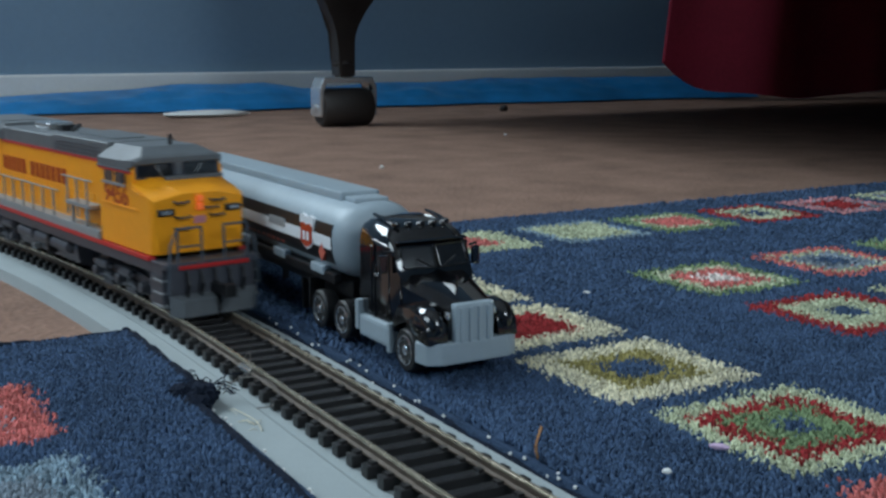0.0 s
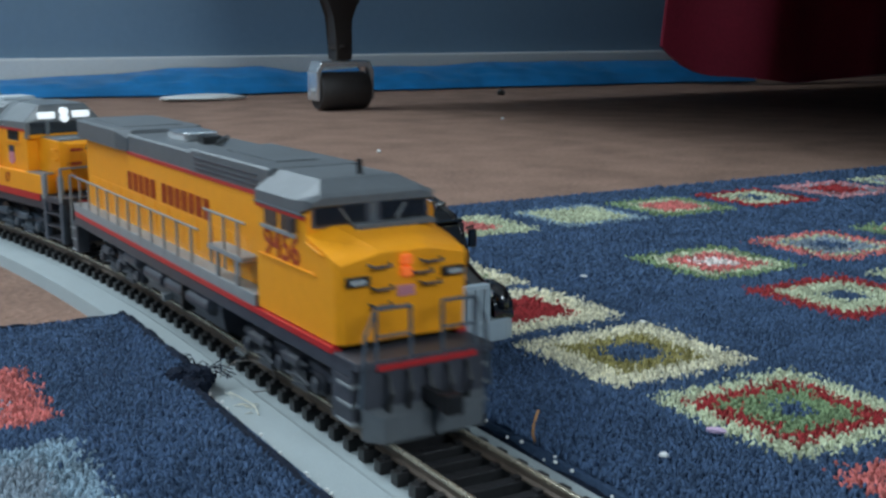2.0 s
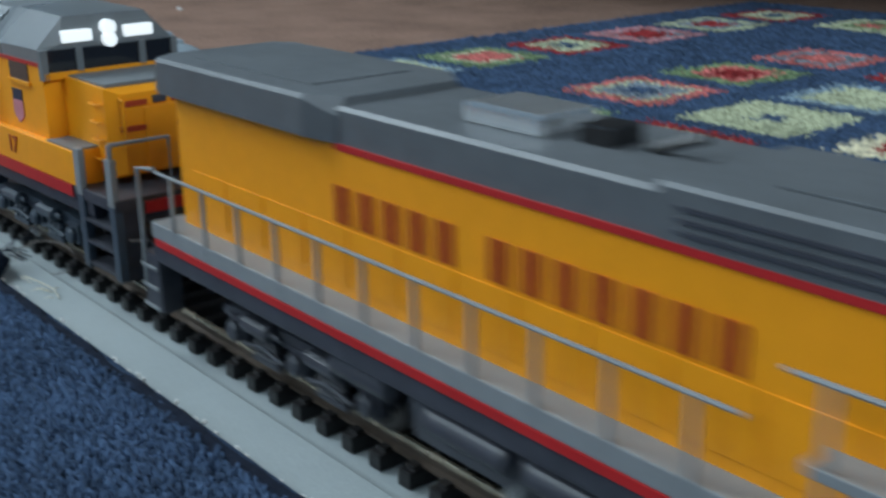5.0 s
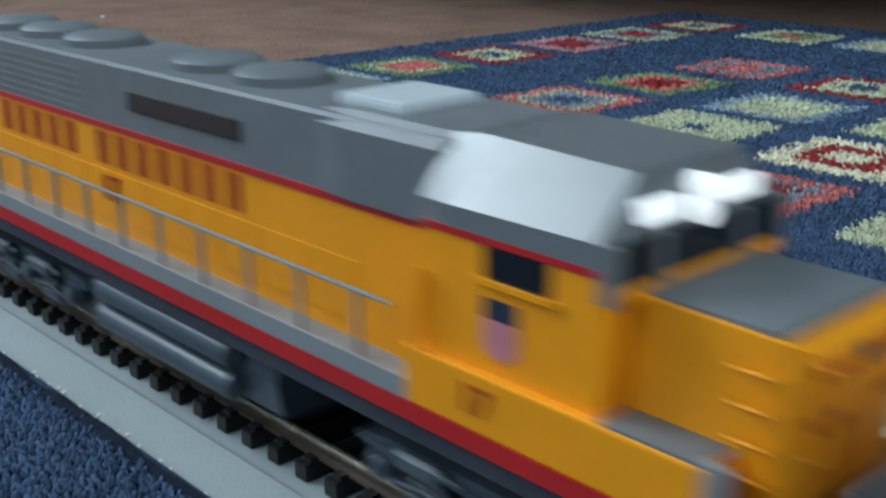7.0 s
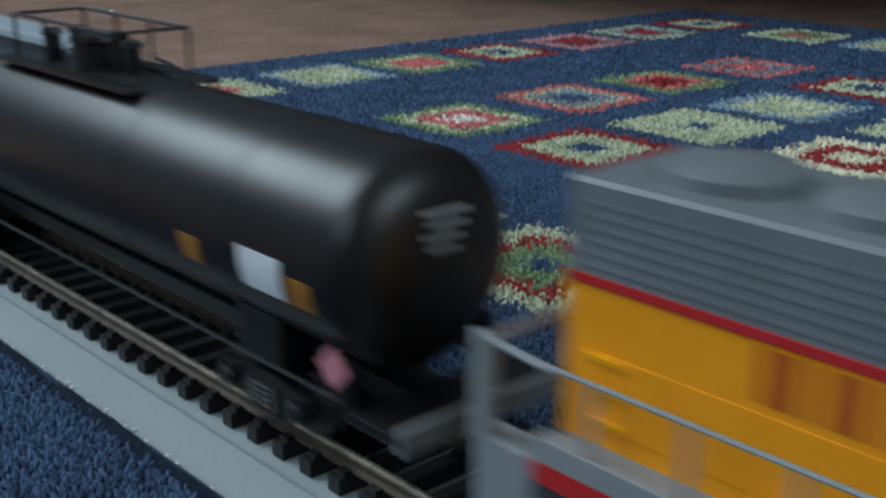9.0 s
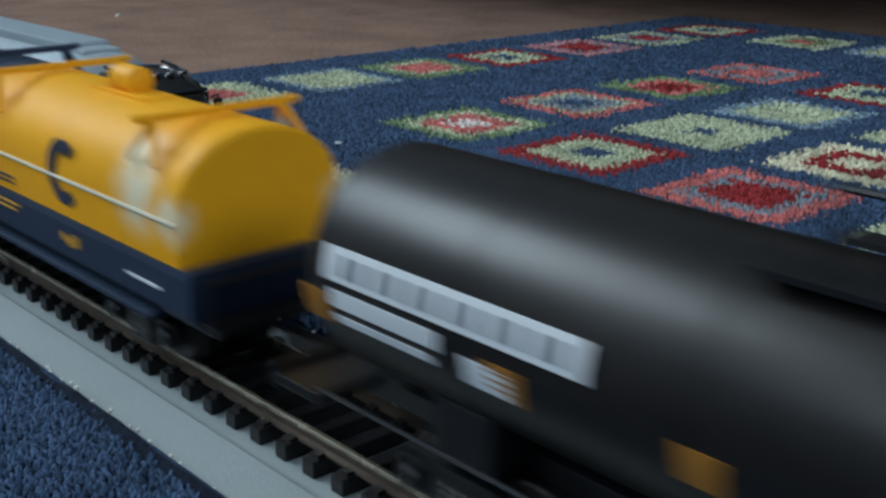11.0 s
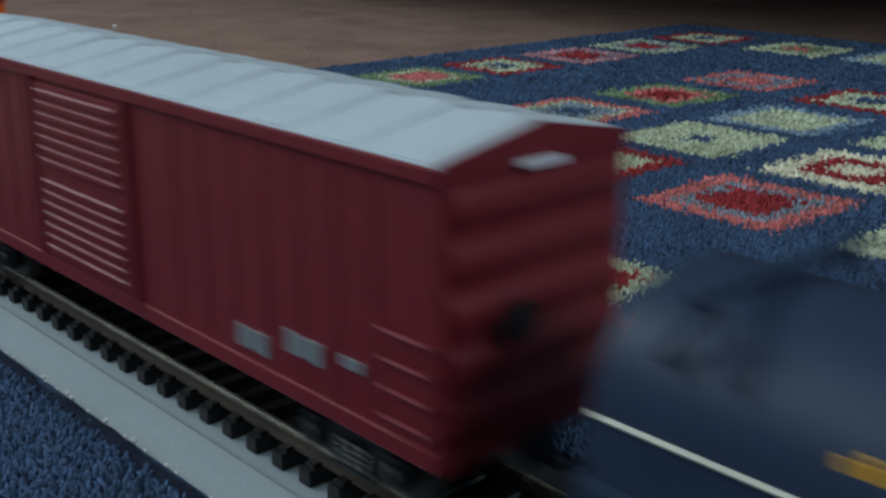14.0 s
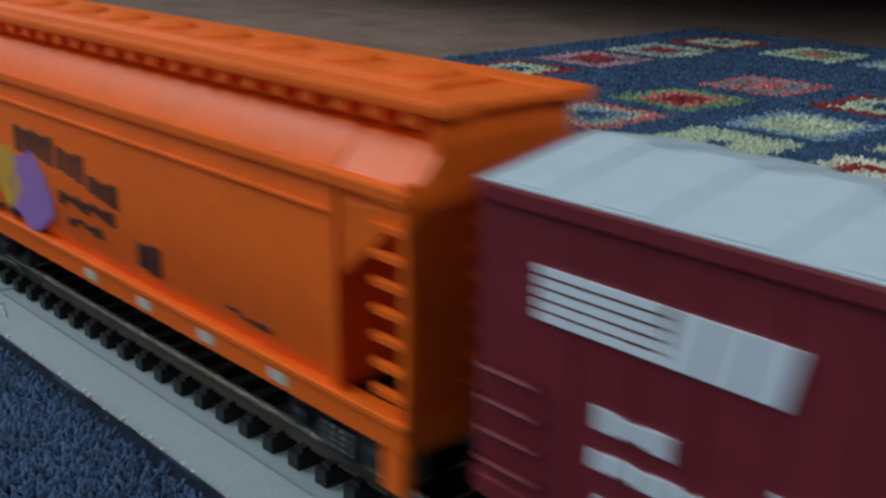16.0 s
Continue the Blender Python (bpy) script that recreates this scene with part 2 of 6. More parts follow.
bed = part("roadbed_strip", ribbon([(-0.0275, 0.0), (-0.0268, 0.0047), (-0.0166, 0.0048), (-0.0158, 0.0044), (-0.0150, 0.0042), (0.0165, 0.0042), (0.0205, 0.0042), (0.0210, 0.0)], -1.35, 1.85, 0.02, 0, 0), "bed", roadbed)
for sg in (-1, 1):
    o = sg * 0.0088
    w = 0.0005
    rail = part("rail", ribbon([(o - 0.0012, 0.0072), (o + 0.0012, 0.0072), (o + 0.0012, 0.0076), (o + 0.0003, 0.0079), (o + 0.0003, 0.0092), (o - 0.0003, 0.0092), (o - 0.0003, 0.0079), (o - 0.0012, 0.0076)], -1.35, 1.85, 0.02, 0, 0), "railside", roadbed)
    part("rail_head", ribbon([(o - w, 0.0092), (o - w, ZTOP - 0.0002), (o - w * 0.7, ZTOP), (o + w * 0.7, ZTOP), (o + w, ZTOP - 0.0002), (o + w, 0.0092)], -1.35, 1.85, 0.02, 0, 0), "steel", rail, "bright rail head")
TIE = 0.00781
bmt = box(-0.0129, 0.0143, -0.0016, 0.0016, 0.0042, 0.0072, 0.0003)
for xx in (-0.0108, -0.0070, 0.0070, 0.0108):      # spikes that hold the rail
    box(xx - 0.0008, xx + 0.0008, -0.0011, 0.0011, 0.0070, 0.0078, bm=bmt)
tie_me = bpy.data.meshes.new("sleeper")
bmt.to_mesh(tie_me)
bmt.free()
tie_me.materials.append(M["tie"])
for k in range(-75, 160):
    p, a = line(k * TIE - 0.0019)
    t = new("sleeper", tie_me)
    t.parent = roadbed
    t.matrix_basis = pose(p.x, p.y, 0, 0, 0, math.degrees(a))

# ---- rolling stock: each built with its nose along +y, its base on the rails ----
VEH, WHEELS = [], []
SIDE = Matrix(((0, 0, 1, 0), (1, 0, 0, 0), (0, 1, 0, 0), (0, 0, 0, 1)))      # lettering on the +x side
AWAY = Matrix(((0, 0, -1, 0), (-1, 0, 0, 0), (0, 1, 0, 0), (0, 0, 0, 1)))    # and on the -x side


class Car:
    """A vehicle whose lengths are told as distances d behind its nose."""

    def __init__(self, name, label, category, mid):
        self.ob, self.mid = thing(name, label, category), mid

    def y(self, d):
        return self.mid - d

    def box(self, name, x0, x1, d0, d1, z0, z1, material, bevel=0.0003, parent=None, label=""):
        return part(name, box(x0, x1, self.y(d1), self.y(d0), z0, z1, bevel), material, parent or self.ob, label)

    def ring(self, d, pts):
        return [(x, self.y(d), z) for x, z in pts]

    def loft(self, name, rings, material, parent=None, label="", smooth=False):
        return part(name, loft([self.ring(d, p) for d, p in rings]), material, parent or self.ob, label, smooth)

    def rod(self, name, pts, material, r=0.0004, label="", parent=None):
        return part(name, rod([(x, self.y(d), z) for x, d, z in pts], r), material, parent or self.ob, label)

    def side_text(self, text, d, z, x, size, material, name="lettering", stretch=1.0):
        for m, sx in ((SIDE, 1), (AWAY, -1)):
            words(text, size, Matrix.Translation((sx * x, self.y(d), z)) @ m, material, self.ob, name, stretch=stretch)

    def bars(self, d0, d1, z, h, x, material, groups, name="lettering_bar"):
        """Plain letter-sized bars from d0 (rear) to d1 (front)."""
        n = sum(groups) + 0.8 * (len(groups) - 1)
        w = (d0 - d1) / n
        for sx in (1, -1):
            c = 0.0
            for g in groups:
                for _ in range(g):
                    lo = d0 - c * w if sx > 0 else d1 + (c + 1) * w
                    a, b = self.y(lo - w * 0.09), self.y(lo - w * 0.80)
                    a, b = min(a, b), max(a, b)
                    x0, x1 = sorted((sx * (x - 0.0004), sx * (x + 0.00015)))
                    e = (b - a) * 0.84
                    bm = box(x0, x1, a, a + e * 0.32, z - h / 2, z + h / 2)
                    box(x0, x1, a + e * 0.62, a + e, z - h / 2, z + h / 2, bm=bm)
                    part(name, bm, material, self.ob)
                    c += 1
                c += 0.8

    def coupler(self, d, s):
        bm = box(-0.0012, 0.0012, self.y(d), self.y(d + s * 0.009), 0.0075, 0.0105, 0.0003)
        box(-0.0026, 0.0014, *sorted((self.y(d + s * 0.009), self.y(d + s * 0.0125))), 0.0068, 0.0112, 0.0004, bm=bm)
        part("coupler", bm, "black", self.ob)

    def bogie(self, d, axles, pitch, material, r=0.0055):
        """A bogie of its bolster, two side frames and its wheelsets."""
        y = self.y(d)
        half = pitch * (axles - 1) / 2
        bolster = part("bogie", box(-0.0085, 0.0085, y - half - 0.002, y + half + 0.002, 0.0065, 0.0085, 0.0004), material, self.ob)
        for sx in (1, -1):
            bm = bmesh.new()
            x0, x1 = sorted((sx * 0.0098, sx * 0.0122))
            if axles == 2:
                prof = [(y - half - 0.0032, 0.0064), (y - half - 0.0032, 0.0036), (y - half + 0.0026, 0.0034), (y - 0.0050, 0.0016), (y + 0.0050, 0.0016),
                        (y + half - 0.0026, 0.0034), (y + half + 0.0032, 0.0036), (y + half + 0.0032, 0.0064), (y + 0.0046, 0.0088), (y - 0.0046, 0.0088)]
            else:
                prof = [(y - half - 0.0062, 0.0074), (y - half - 0.0030, 0.0066), (y + half + 0.0030, 0.0066), (y + half + 0.0062, 0.0074), (y + half + 0.0050, 0.0088),
                        (y + half - 0.0030, 0.0096), (y - half + 0.0030, 0.0096), (y - half - 0.0050, 0.0088)]
            prism(prof, x0, x1, "x", bm)
            for k in range(axles):
                a = y - half + pitch * k
                xx = sorted((sx * 0.0104, sx * 0.0128))
                box(xx[0], xx[1], a - 0.0027, a + 0.0027, 0.0030, 0.0080, 0.0004, bm=bm)
                lathe([(sx * 0.0126, 0.0021), (sx * 0.0138, 0.0021), (sx * 0.0143, 0.0014), (sx * 0.0143, 0.0001)], (0, a, 0.0052), "x", 12, bm)
            for k in range(axles - 1):
                m = y - half + pitch * (k + 0.5)
                for dy in (-0.0026, 0.0, 0.0026):
                    for q in range(4):
                        lathe([(0.0026 + 0.0011 * q, 0.0008), (0.0031 + 0.0011 * q, 0.0012), (0.0036 + 0.0011 * q, 0.0008)], (sx * 0.0124, m + dy, 0), "z", 8, bm)
                box(*sorted((sx * 0.0106, sx * 0.0132)), m - 0.0045, m + 0.0045, 0.0016, 0.0026, 0.0003, bm=bm)
                if axles == 3:
                    lathe([(m - 0.0048, 0.0006), (m - 0.0044, 0.0016), (m + 0.0040, 0.0016), (m + 0.0044, 0.0006), (m + 0.0070, 0.0005)], (sx * 0.0140, 0, 0.0090), "y", 10, bm)
                    rod([(sx * 0.0134, m - 0.0065, 0.0040), (sx * 0.0136, m, 0.0052), (sx * 0.0134, m + 0.0065, 0.0040)], 0.0004, 5, bm)
            part("side_frame", bm, material, bolster)
        for k in range(axles):
            bm = lathe([(-0.0102, 0.001), (0.0102, 0.001)], (0, 0, 0), "x", 8)
            for sx in (1, -1):
                prof = [(sx * 0.0072, r * 1.1), (sx * 0.0078, r * 1.1), (sx * 0.0080, r), (sx * 0.0098, r * 0.97), (sx * 0.0099, r * 0.55), (sx * 0.0090, r * 0.5), (sx * 0.0090, 0.001)]
                lathe(prof, (0, 0, 0), "x", 18, bm)
                box(*sorted((sx * 0.0093, sx * 0.0097)), -0.0008, 0.0008, -r * 0.85, r * 0.85, bm=bm)
            w = part("wheelset", bm, "wheel", bolster)
            w.location = (0, y - half + pitch * k, r)
            WHEELS.append((w, Vector(w.location), r))

    def done(self, front, half):
        VEH.append((self.ob, front + self.mid, half))


def hood_ring(w, z0, z1, wt, z2):
    return [(-w, z0), (-w, z1), (-wt, z2), (wt, z2), (w, z1), (w, z0)]


def handrail(c, x, d0, d1, n, z0, z1, material="lightgrey"):
    """A walkway handrail: one bar and its stanchions, on both sides."""
    for sx in (1, -1):
        c.rod("handrail", [(sx * x, d0, z1), (sx * x, d1, z1)], material, 0.00034)
        for k in range(n):
            d = d0 + (d1 - d0) * (k + 0.5) / n
            c.box("stanchion", sx * x - 0.0003, sx * x + 0.0003, d - 0.0004, d + 0.0004, z0, z1, material, 0)


def wide_cab_locomotive():
    c = Car("locomotive", "yellow and grey model diesel locomotive with wide nose, unlit cab", "locomotive", 0.113)
    c.box("frame", -0.0172, 0.0172, -0.008, 0.2235, 0.0140, 0.0176, "darkgrey")
    for sx in (1, -1):
        c.box("sill_stripe", *sorted((sx * 0.0150, sx * 0.0176)), 0.0012, 0.2215, 0.0176, 0.0190, "red", 0, label="red sill stripe")
    c.box("walkway", -0.0174, 0.0174, 0.0446, 0.2230, 0.0190, 0.0222, "lightgrey")
    # nose: faceted, with a raised middle
    c.loft("nose", [(-0.0012, [(-0.0150, 0.0196), (-0.0160, 0.0372), (-0.0060, 0.0392), (0.0060, 0.0392), (0.0160, 0.0372), (0.0150, 0.0196)]),
                    (0.0010, [(-0.0165, 0.0194), (-0.0166, 0.0381), (-0.0060, 0.0400), (0.0060, 0.0400), (0.0166, 0.0381), (0.0165, 0.0194)]),
                    (0.0146, [(-0.0166, 0.0194), (-0.0166, 0.0416), (-0.0105, 0.0436), (0.0105, 0.0436), (0.0166, 0.0416), (0.0166, 0.0194)])], "yellow")
    c.loft("cab_body", [(0.0145, [(-0.0165, 0.0194), (-0.0165, 0.0455), (-0.0150, 0.0484), (0.0150, 0.0484), (0.0165, 0.0455), (0.0165, 0.0194)]),
                        (0.0442, [(-0.0165, 0.0194), (-0.0165, 0.0455), (-0.0150, 0.0464), (0.0150, 0.0464), (0.0165, 0.0455), (0.0165, 0.0194)])], "yellow")
    c.loft("cab_roof", [(0.0132, hood_ring(0.0156, 0.0482, 0.0492, 0.0128, 0.0500)), (0.0146, hood_ring(0.0166, 0.0474, 0.0496, 0.0130, 0.0508)),
                        (0.0205, hood_ring(0.0167, 0.0456, 0.0490, 0.0100, 0.0533)), (0.0440, hood_ring(0.0167, 0.0456, 0.0488, 0.0100, 0.0533))], "roofgrey")
    c.box("centre_post", -0.0009, 0.0009, 0.0134, 0.0146, 0.0434, 0.0484, "roofgrey", 0.0002)
    for sx in (1, -1):
        c.box("cab_stripe", *sorted((sx * 0.0160, sx * 0.0169)), 0.0150, 0.0436, 0.0450, 0.0457, "red", 0)
        # windscreen with its rubber seal and wiper, side windows
        w = part("windscreen", box(-0.0062, 0.0062, -0.0003, 0.0004, -0.0023, 0.0022, 0.0003), "glass", c.ob, "dark windscreen pane")
        w.matrix_basis = pose(sx * 0.0082, c.y(0.0142), 0.0459, 0, 0, -sx * 4)
        f = part("window_seal", box(-0.0076, 0.0074, -0.0003, 0.0002, -0.0030, 0.0028, 0.0003), "darkgrey", c.ob)
        f.matrix_basis = pose(sx * 0.0082, c.y(0.0142), 0.0459, 0, 0, -sx * 4)
        c.rod("wiper", [(sx * 0.0060, 0.0134, 0.0440), (sx * 0.0085, 0.0136, 0.0474)], "lightgrey", 0.0002)
        c.rod("corner_grab", [(sx * 0.0168, 0.0135, 0.0400), (sx * 0.0174, 0.0130, 0.0404), (sx * 0.0172, 0.0060, 0.0388), (sx * 0.0166, 0.0056, 0.0384)], "yellow", 0.0003)
        c.rod("roof_gutter", [(sx * 0.0168, 0.0150, 0.0460), (sx * 0.0168, 0.0440, 0.0460)], "darkgrey", 0.0003)
        c.box("side_window", *sorted((sx * 0.0160, sx * 0.0167)), 0.0215, 0.0290, 0.0412, 0.0450, "glass", 0)
        c.box("side_window", *sorted((sx * 0.0160, sx * 0.0167)), 0.0310, 0.0385, 0.0412, 0.0450, "glass", 0)
        c.box("window_sill", *sorted((sx * 0.0160, sx * 0.0172)), 0.0200, 0.0400, 0.0402, 0.0410, "lightgrey", 0)
        c.box("mirror", *sorted((sx * 0.0168, sx * 0.0185)), 0.0195, 0.0203, 0.0415, 0.0450, "darkgrey", 0)
        c.box("ridge", *sorted((sx * 0.0165, sx * 0.0170)), 0.0100, 0.0420, 0.0330, 0.0336, "yellow", 0.0001)
        c.box("marker_light_housing", *sorted((sx * 0.0092, sx * 0.0150)), -0.0022, 0.0, 0.0324, 0.0346, "black", 0.0003)
        c.box("marker_lens", *sorted((sx * 0.0104, sx * 0.0142)), -0.0026, -0.002, 0.0329, 0.0341, "chrome", 0.0002)
        c.box("nose_step", *sorted((sx * 0.0125, sx * 0.0172)), -0.0075, 0.002, 0.0030, 0.0140, "darkgrey", 0.0004)
        for k in range(3):
            c.box("step_tread", *sorted((sx * 0.0125, sx * 0.0176)), -0.0080, -0.001, 0.0035 + 0.0042 * k, 0.0041 + 0.0042 * k, "lightgrey", 0)
            c.box("step_tread", *sorted((sx * 0.0125, sx * 0.0176)), 0.2225, 0.2290, 0.0035 + 0.0042 * k, 0.0041 + 0.0042 * k, "lightgrey", 0)
        c.box("rear_step", *sorted((sx * 0.0125, sx * 0.0172)), 0.2215, 0.2285, 0.0030, 0.0150, "darkgrey", 0.0004)
        c.rod("corner_rail", [(sx * 0.0172, 0.2275, 0.008), (sx * 0.0172, 0.2275, 0.0320), (sx * 0.0172, 0.2200, 0.0330)], "lightgrey", 0.0005)
    c.box("glare_panel", -0.0150, 0.0060, 0.0104, 0.0142, 0.0424, 0.0437, "roofgrey", 0.0003)
    for dz in (0.0, 0.0027):
        c.box("nose_headlight", -0.0012, 0.0012, -0.0024, 0.0, 0.0335 + dz, 0.0357 + dz, "headlamp_red", 0.0003, label="orange-lit nose headlight")
    for x, z in ((0.0065, 0.0368), (0.0062, 0.0318), (-0.0065, 0.0368), (-0.0062, 0.0318), (0.0065, 0.0280), (-0.004, 0.0345)):
        c.rod("grab_iron", [(x - 0.0026, -0.0012, z), (x - 0.0022, -0.0030, z - 0.0003), (x + 0.0022, -0.0030, z - 0.0003), (x + 0.0026, -0.0012, z)], "darkgrey", 0.00035)
    c.box("nose_emblem", -0.0022, 0.0022, -0.0016, -0.0008, 0.0290, 0.0315, "pink", 0.0002)
    # front platform, pilot, handrails
    c.box("front_platform", -0.0172, 0.0172, -0.0105, 0.0010, 0.0160, 0.0180, "darkgrey")
    c.box("platform_stripe", -0.0125, 0.0125, -0.0110, -0.0103, 0.0158, 0.0170, "red", 0)
    c.box("pilot", -0.0150, 0.0150, -0.0100, -0.0085, 0.0030, 0.0160, "darkgrey", 0.0004)
    for sx in (1, -1):
        c.loft("snow_plough", [(-0.0095, [(sx * 0.0005, 0.0005), (sx * 0.0005, 0.0075), (sx * 0.0158, 0.0075), (sx * 0.0158, 0.0005)]),
                               (-0.0135, [(sx * 0.0005, 0.0003), (sx * 0.0005, 0.0060), (sx * 0.0125, 0.0060), (sx * 0.0125, 0.0003)])], "roofgrey")
        for x in (0.0040, 0.0125):
            c.rod("front_stanchion", [(sx * x, -0.0104, 0.0165), (sx * x, -0.0104, 0.0292)], "slate", 0.00045)
        c.rod("front_handrail", [(sx * 0.0040, -0.0104, 0.0292), (sx * 0.0125, -0.0104, 0.0292), (sx * 0.0150, -0.0104, 0.0240), (sx * 0.0165, -0.0104, 0.0080)], "slate", 0.00045)
        c.rod("front_chain", [(sx * 0.0040, -0.0104, 0.0232), (sx * 0.0125, -0.0104, 0.0232)], "slate", 0.00035)
    for k in range(5):
        c.rod("hose", [(-0.010 + 0.005 * k, -0.0108, 0.0150), (-0.010 + 0.005 * k, -0.0128, 0.0110), (-0.0095 + 0.005 * k, -0.0118, 0.0070)], "black", 0.0006)
    # long hood
    c.loft("hood", [(0.0436, [(-0.0125, 0.0200), (-0.0125, 0.0468), (0.0125, 0.0468), (0.0125, 0.0200)]),
                    (0.2180, [(-0.0125, 0.0200), (-0.0125, 0.0468), (0.0125, 0.0468), (0.0125, 0.0200)])], "yellow")
    for sx in (1, -1):
        c.box("hood_stripe", *sorted((sx * 0.0120, sx * 0.0129)), 0.0436, 0.1650, 0.0459, 0.0469, "red", 0)
        for k in range(12):
            d = 0.0600 + 0.0128 * k
            c.box("hood_door", *sorted((sx * 0.0120, sx * 0.01268)), d, d + 0.0119, 0.0240, 0.0335, "yellow", 0.0001)
        for k in range(3):
            c.box("roof_louvre", *sorted((sx * 0.0125, sx * 0.0131)), 0.052, 0.098, 0.0480 + 0.0014 * k, 0.0485 + 0.0014 * k, "darkgrey", 0)
        c.box("side_platform", *sorted((sx * 0.0125, sx * 0.0176)), 0.0520, 0.0770, 0.0288, 0.0302, "lightgrey", 0.0002)
        c.box("platform_leg", *sorted((sx * 0.0165, sx * 0.0174)), 0.056, 0.0575, 0.0222, 0.0290, "lightgrey", 0)
        c.box("platform_leg", *sorted((sx * 0.0165, sx * 0.0174)), 0.070, 0.0715, 0.0222, 0.0290, "lightgrey", 0)
    c.loft("hood_top_front", [(0.0440, hood_ring(0.0128, 0.0468, 0.0530, 0.0123, 0.0535)), (0.1012, hood_ring(0.0128, 0.0468, 0.0530, 0.0123, 0.0535))], "roofgrey")
    c.loft("hood_top_middle", [(0.1012, hood_ring(0.0125, 0.0468, 0.0520, 0.0119, 0.0526)), (0.1660, hood_ring(0.0125, 0.0468, 0.0520, 0.0119, 0.0526))], "roofgrey")
    c.loft("radiator_wing", [(0.1640, hood_ring(0.0128, 0.0468, 0.0510, 0.0108, 0.0538)), (0.1700, hood_ring(0.0152, 0.0474, 0.0533, 0.0147, 0.0540)),
                             (0.2195, hood_ring(0.0152, 0.0474, 0.0533, 0.0147, 0.0540)), (0.2215, hood_ring(0.0145, 0.0478, 0.0508, 0.0112, 0.0542))], "roofgrey")
    part("radiator_grille", box(-0.0100, 0.0100, c.y(0.2140), c.y(0.1750), 0.0536, 0.0543, 0.0001), "roofgrey", c.ob)
    c.box("exhaust_silencer", -0.0055, 0.0055, 0.1275, 0.1430, 0.0526, 0.0556, "chrome", 0.0006, label="pale grey exhaust silencer box")
    c.box("exhaust_stack", -0.003, 0.003, 0.1170, 0.1230, 0.0526, 0.0552, "black", 0.0004)
    c.rod("horn", [(0.0, 0.1130, 0.0530), (0.0, 0.1050, 0.0556)], "black", 0.0009)
    c.rod("antenna", [(-0.002, 0.024, 0.0530), (-0.002, 0.024, 0.0570)], "black", 0.0007)
    c.box("roof_hatch", -0.006, 0.006, 0.055, 0.090, 0.0535, 0.0539, "roofgrey", 0.0001)
    c.bars(0.1660, 0.0865, 0.0372, 0.0060, 0.0127, "letter", (5, 7))
    c.side_text("9456", 0.0288, 0.0368, 0.0166, 0.0094, "letter", "road_number", 1.12)
    handrail(c, 0.0172, 0.0850, 0.2195, 11, 0.0205, 0.0325)
    handrail(c, 0.0172, 0.0500, 0.0800, 3, 0.0250, 0.0392)
    # underneath
    prof = [(-0.0125, 0.0145), (-0.0145, 0.0110), (-0.0135, 0.0050), (-0.0095, 0.0030), (0.0095, 0.0030), (0.0135, 0.0050), (0.0145, 0.0110), (0.0125, 0.0145)]
    c.loft("fuel_tank", [(0.0760, prof), (0.1450, prof)], "darkgrey")
    for sx in (1, -1):
        for d0, d1 in ((0.0800, 0.1000), (0.1020, 0.1190), (0.1210, 0.1400)):
            part("side_reservoir", lathe([(c.y(d1), 0.0006), (c.y(d1 - 0.0012), 0.0024), (c.y(d0 + 0.0012), 0.0024), (c.y(d0), 0.0006)], (sx * 0.0148, 0, 0.0108), "y", 12), "darkgrey", c.ob, smooth=True)
        c.box("tank_strap", *sorted((sx * 0.0120, sx * 0.0174)), 0.1003, 0.1017, 0.0060, 0.0140, "black", 0.0002)
        c.box("filler_cap", *sorted((sx * 0.0140, sx * 0.0172)), 0.1192, 0.1208, 0.0050, 0.0075, "lightgrey", 0.0003)
    for sx in (1, -1):
        part("air_reservoir", lathe([(c.y(0.165), 0.001), (c.y(0.164), 0.0024), (c.y(0.150), 0.0024), (c.y(0.149), 0.001)], (sx * 0.0140, 0, 0.0115), "y", 12), "darkgrey", c.ob, smooth=True)
    c.bogie(0.0390, 3, 0.0210, "darkgrey", 0.0058)
    c.bogie(0.1790, 3, 0.0210, "darkgrey", 0.0058)
    c.coupler(-0.0090, -1)
    c.coupler(0.2230, 1)
    c.done(0.3674, 0.070)


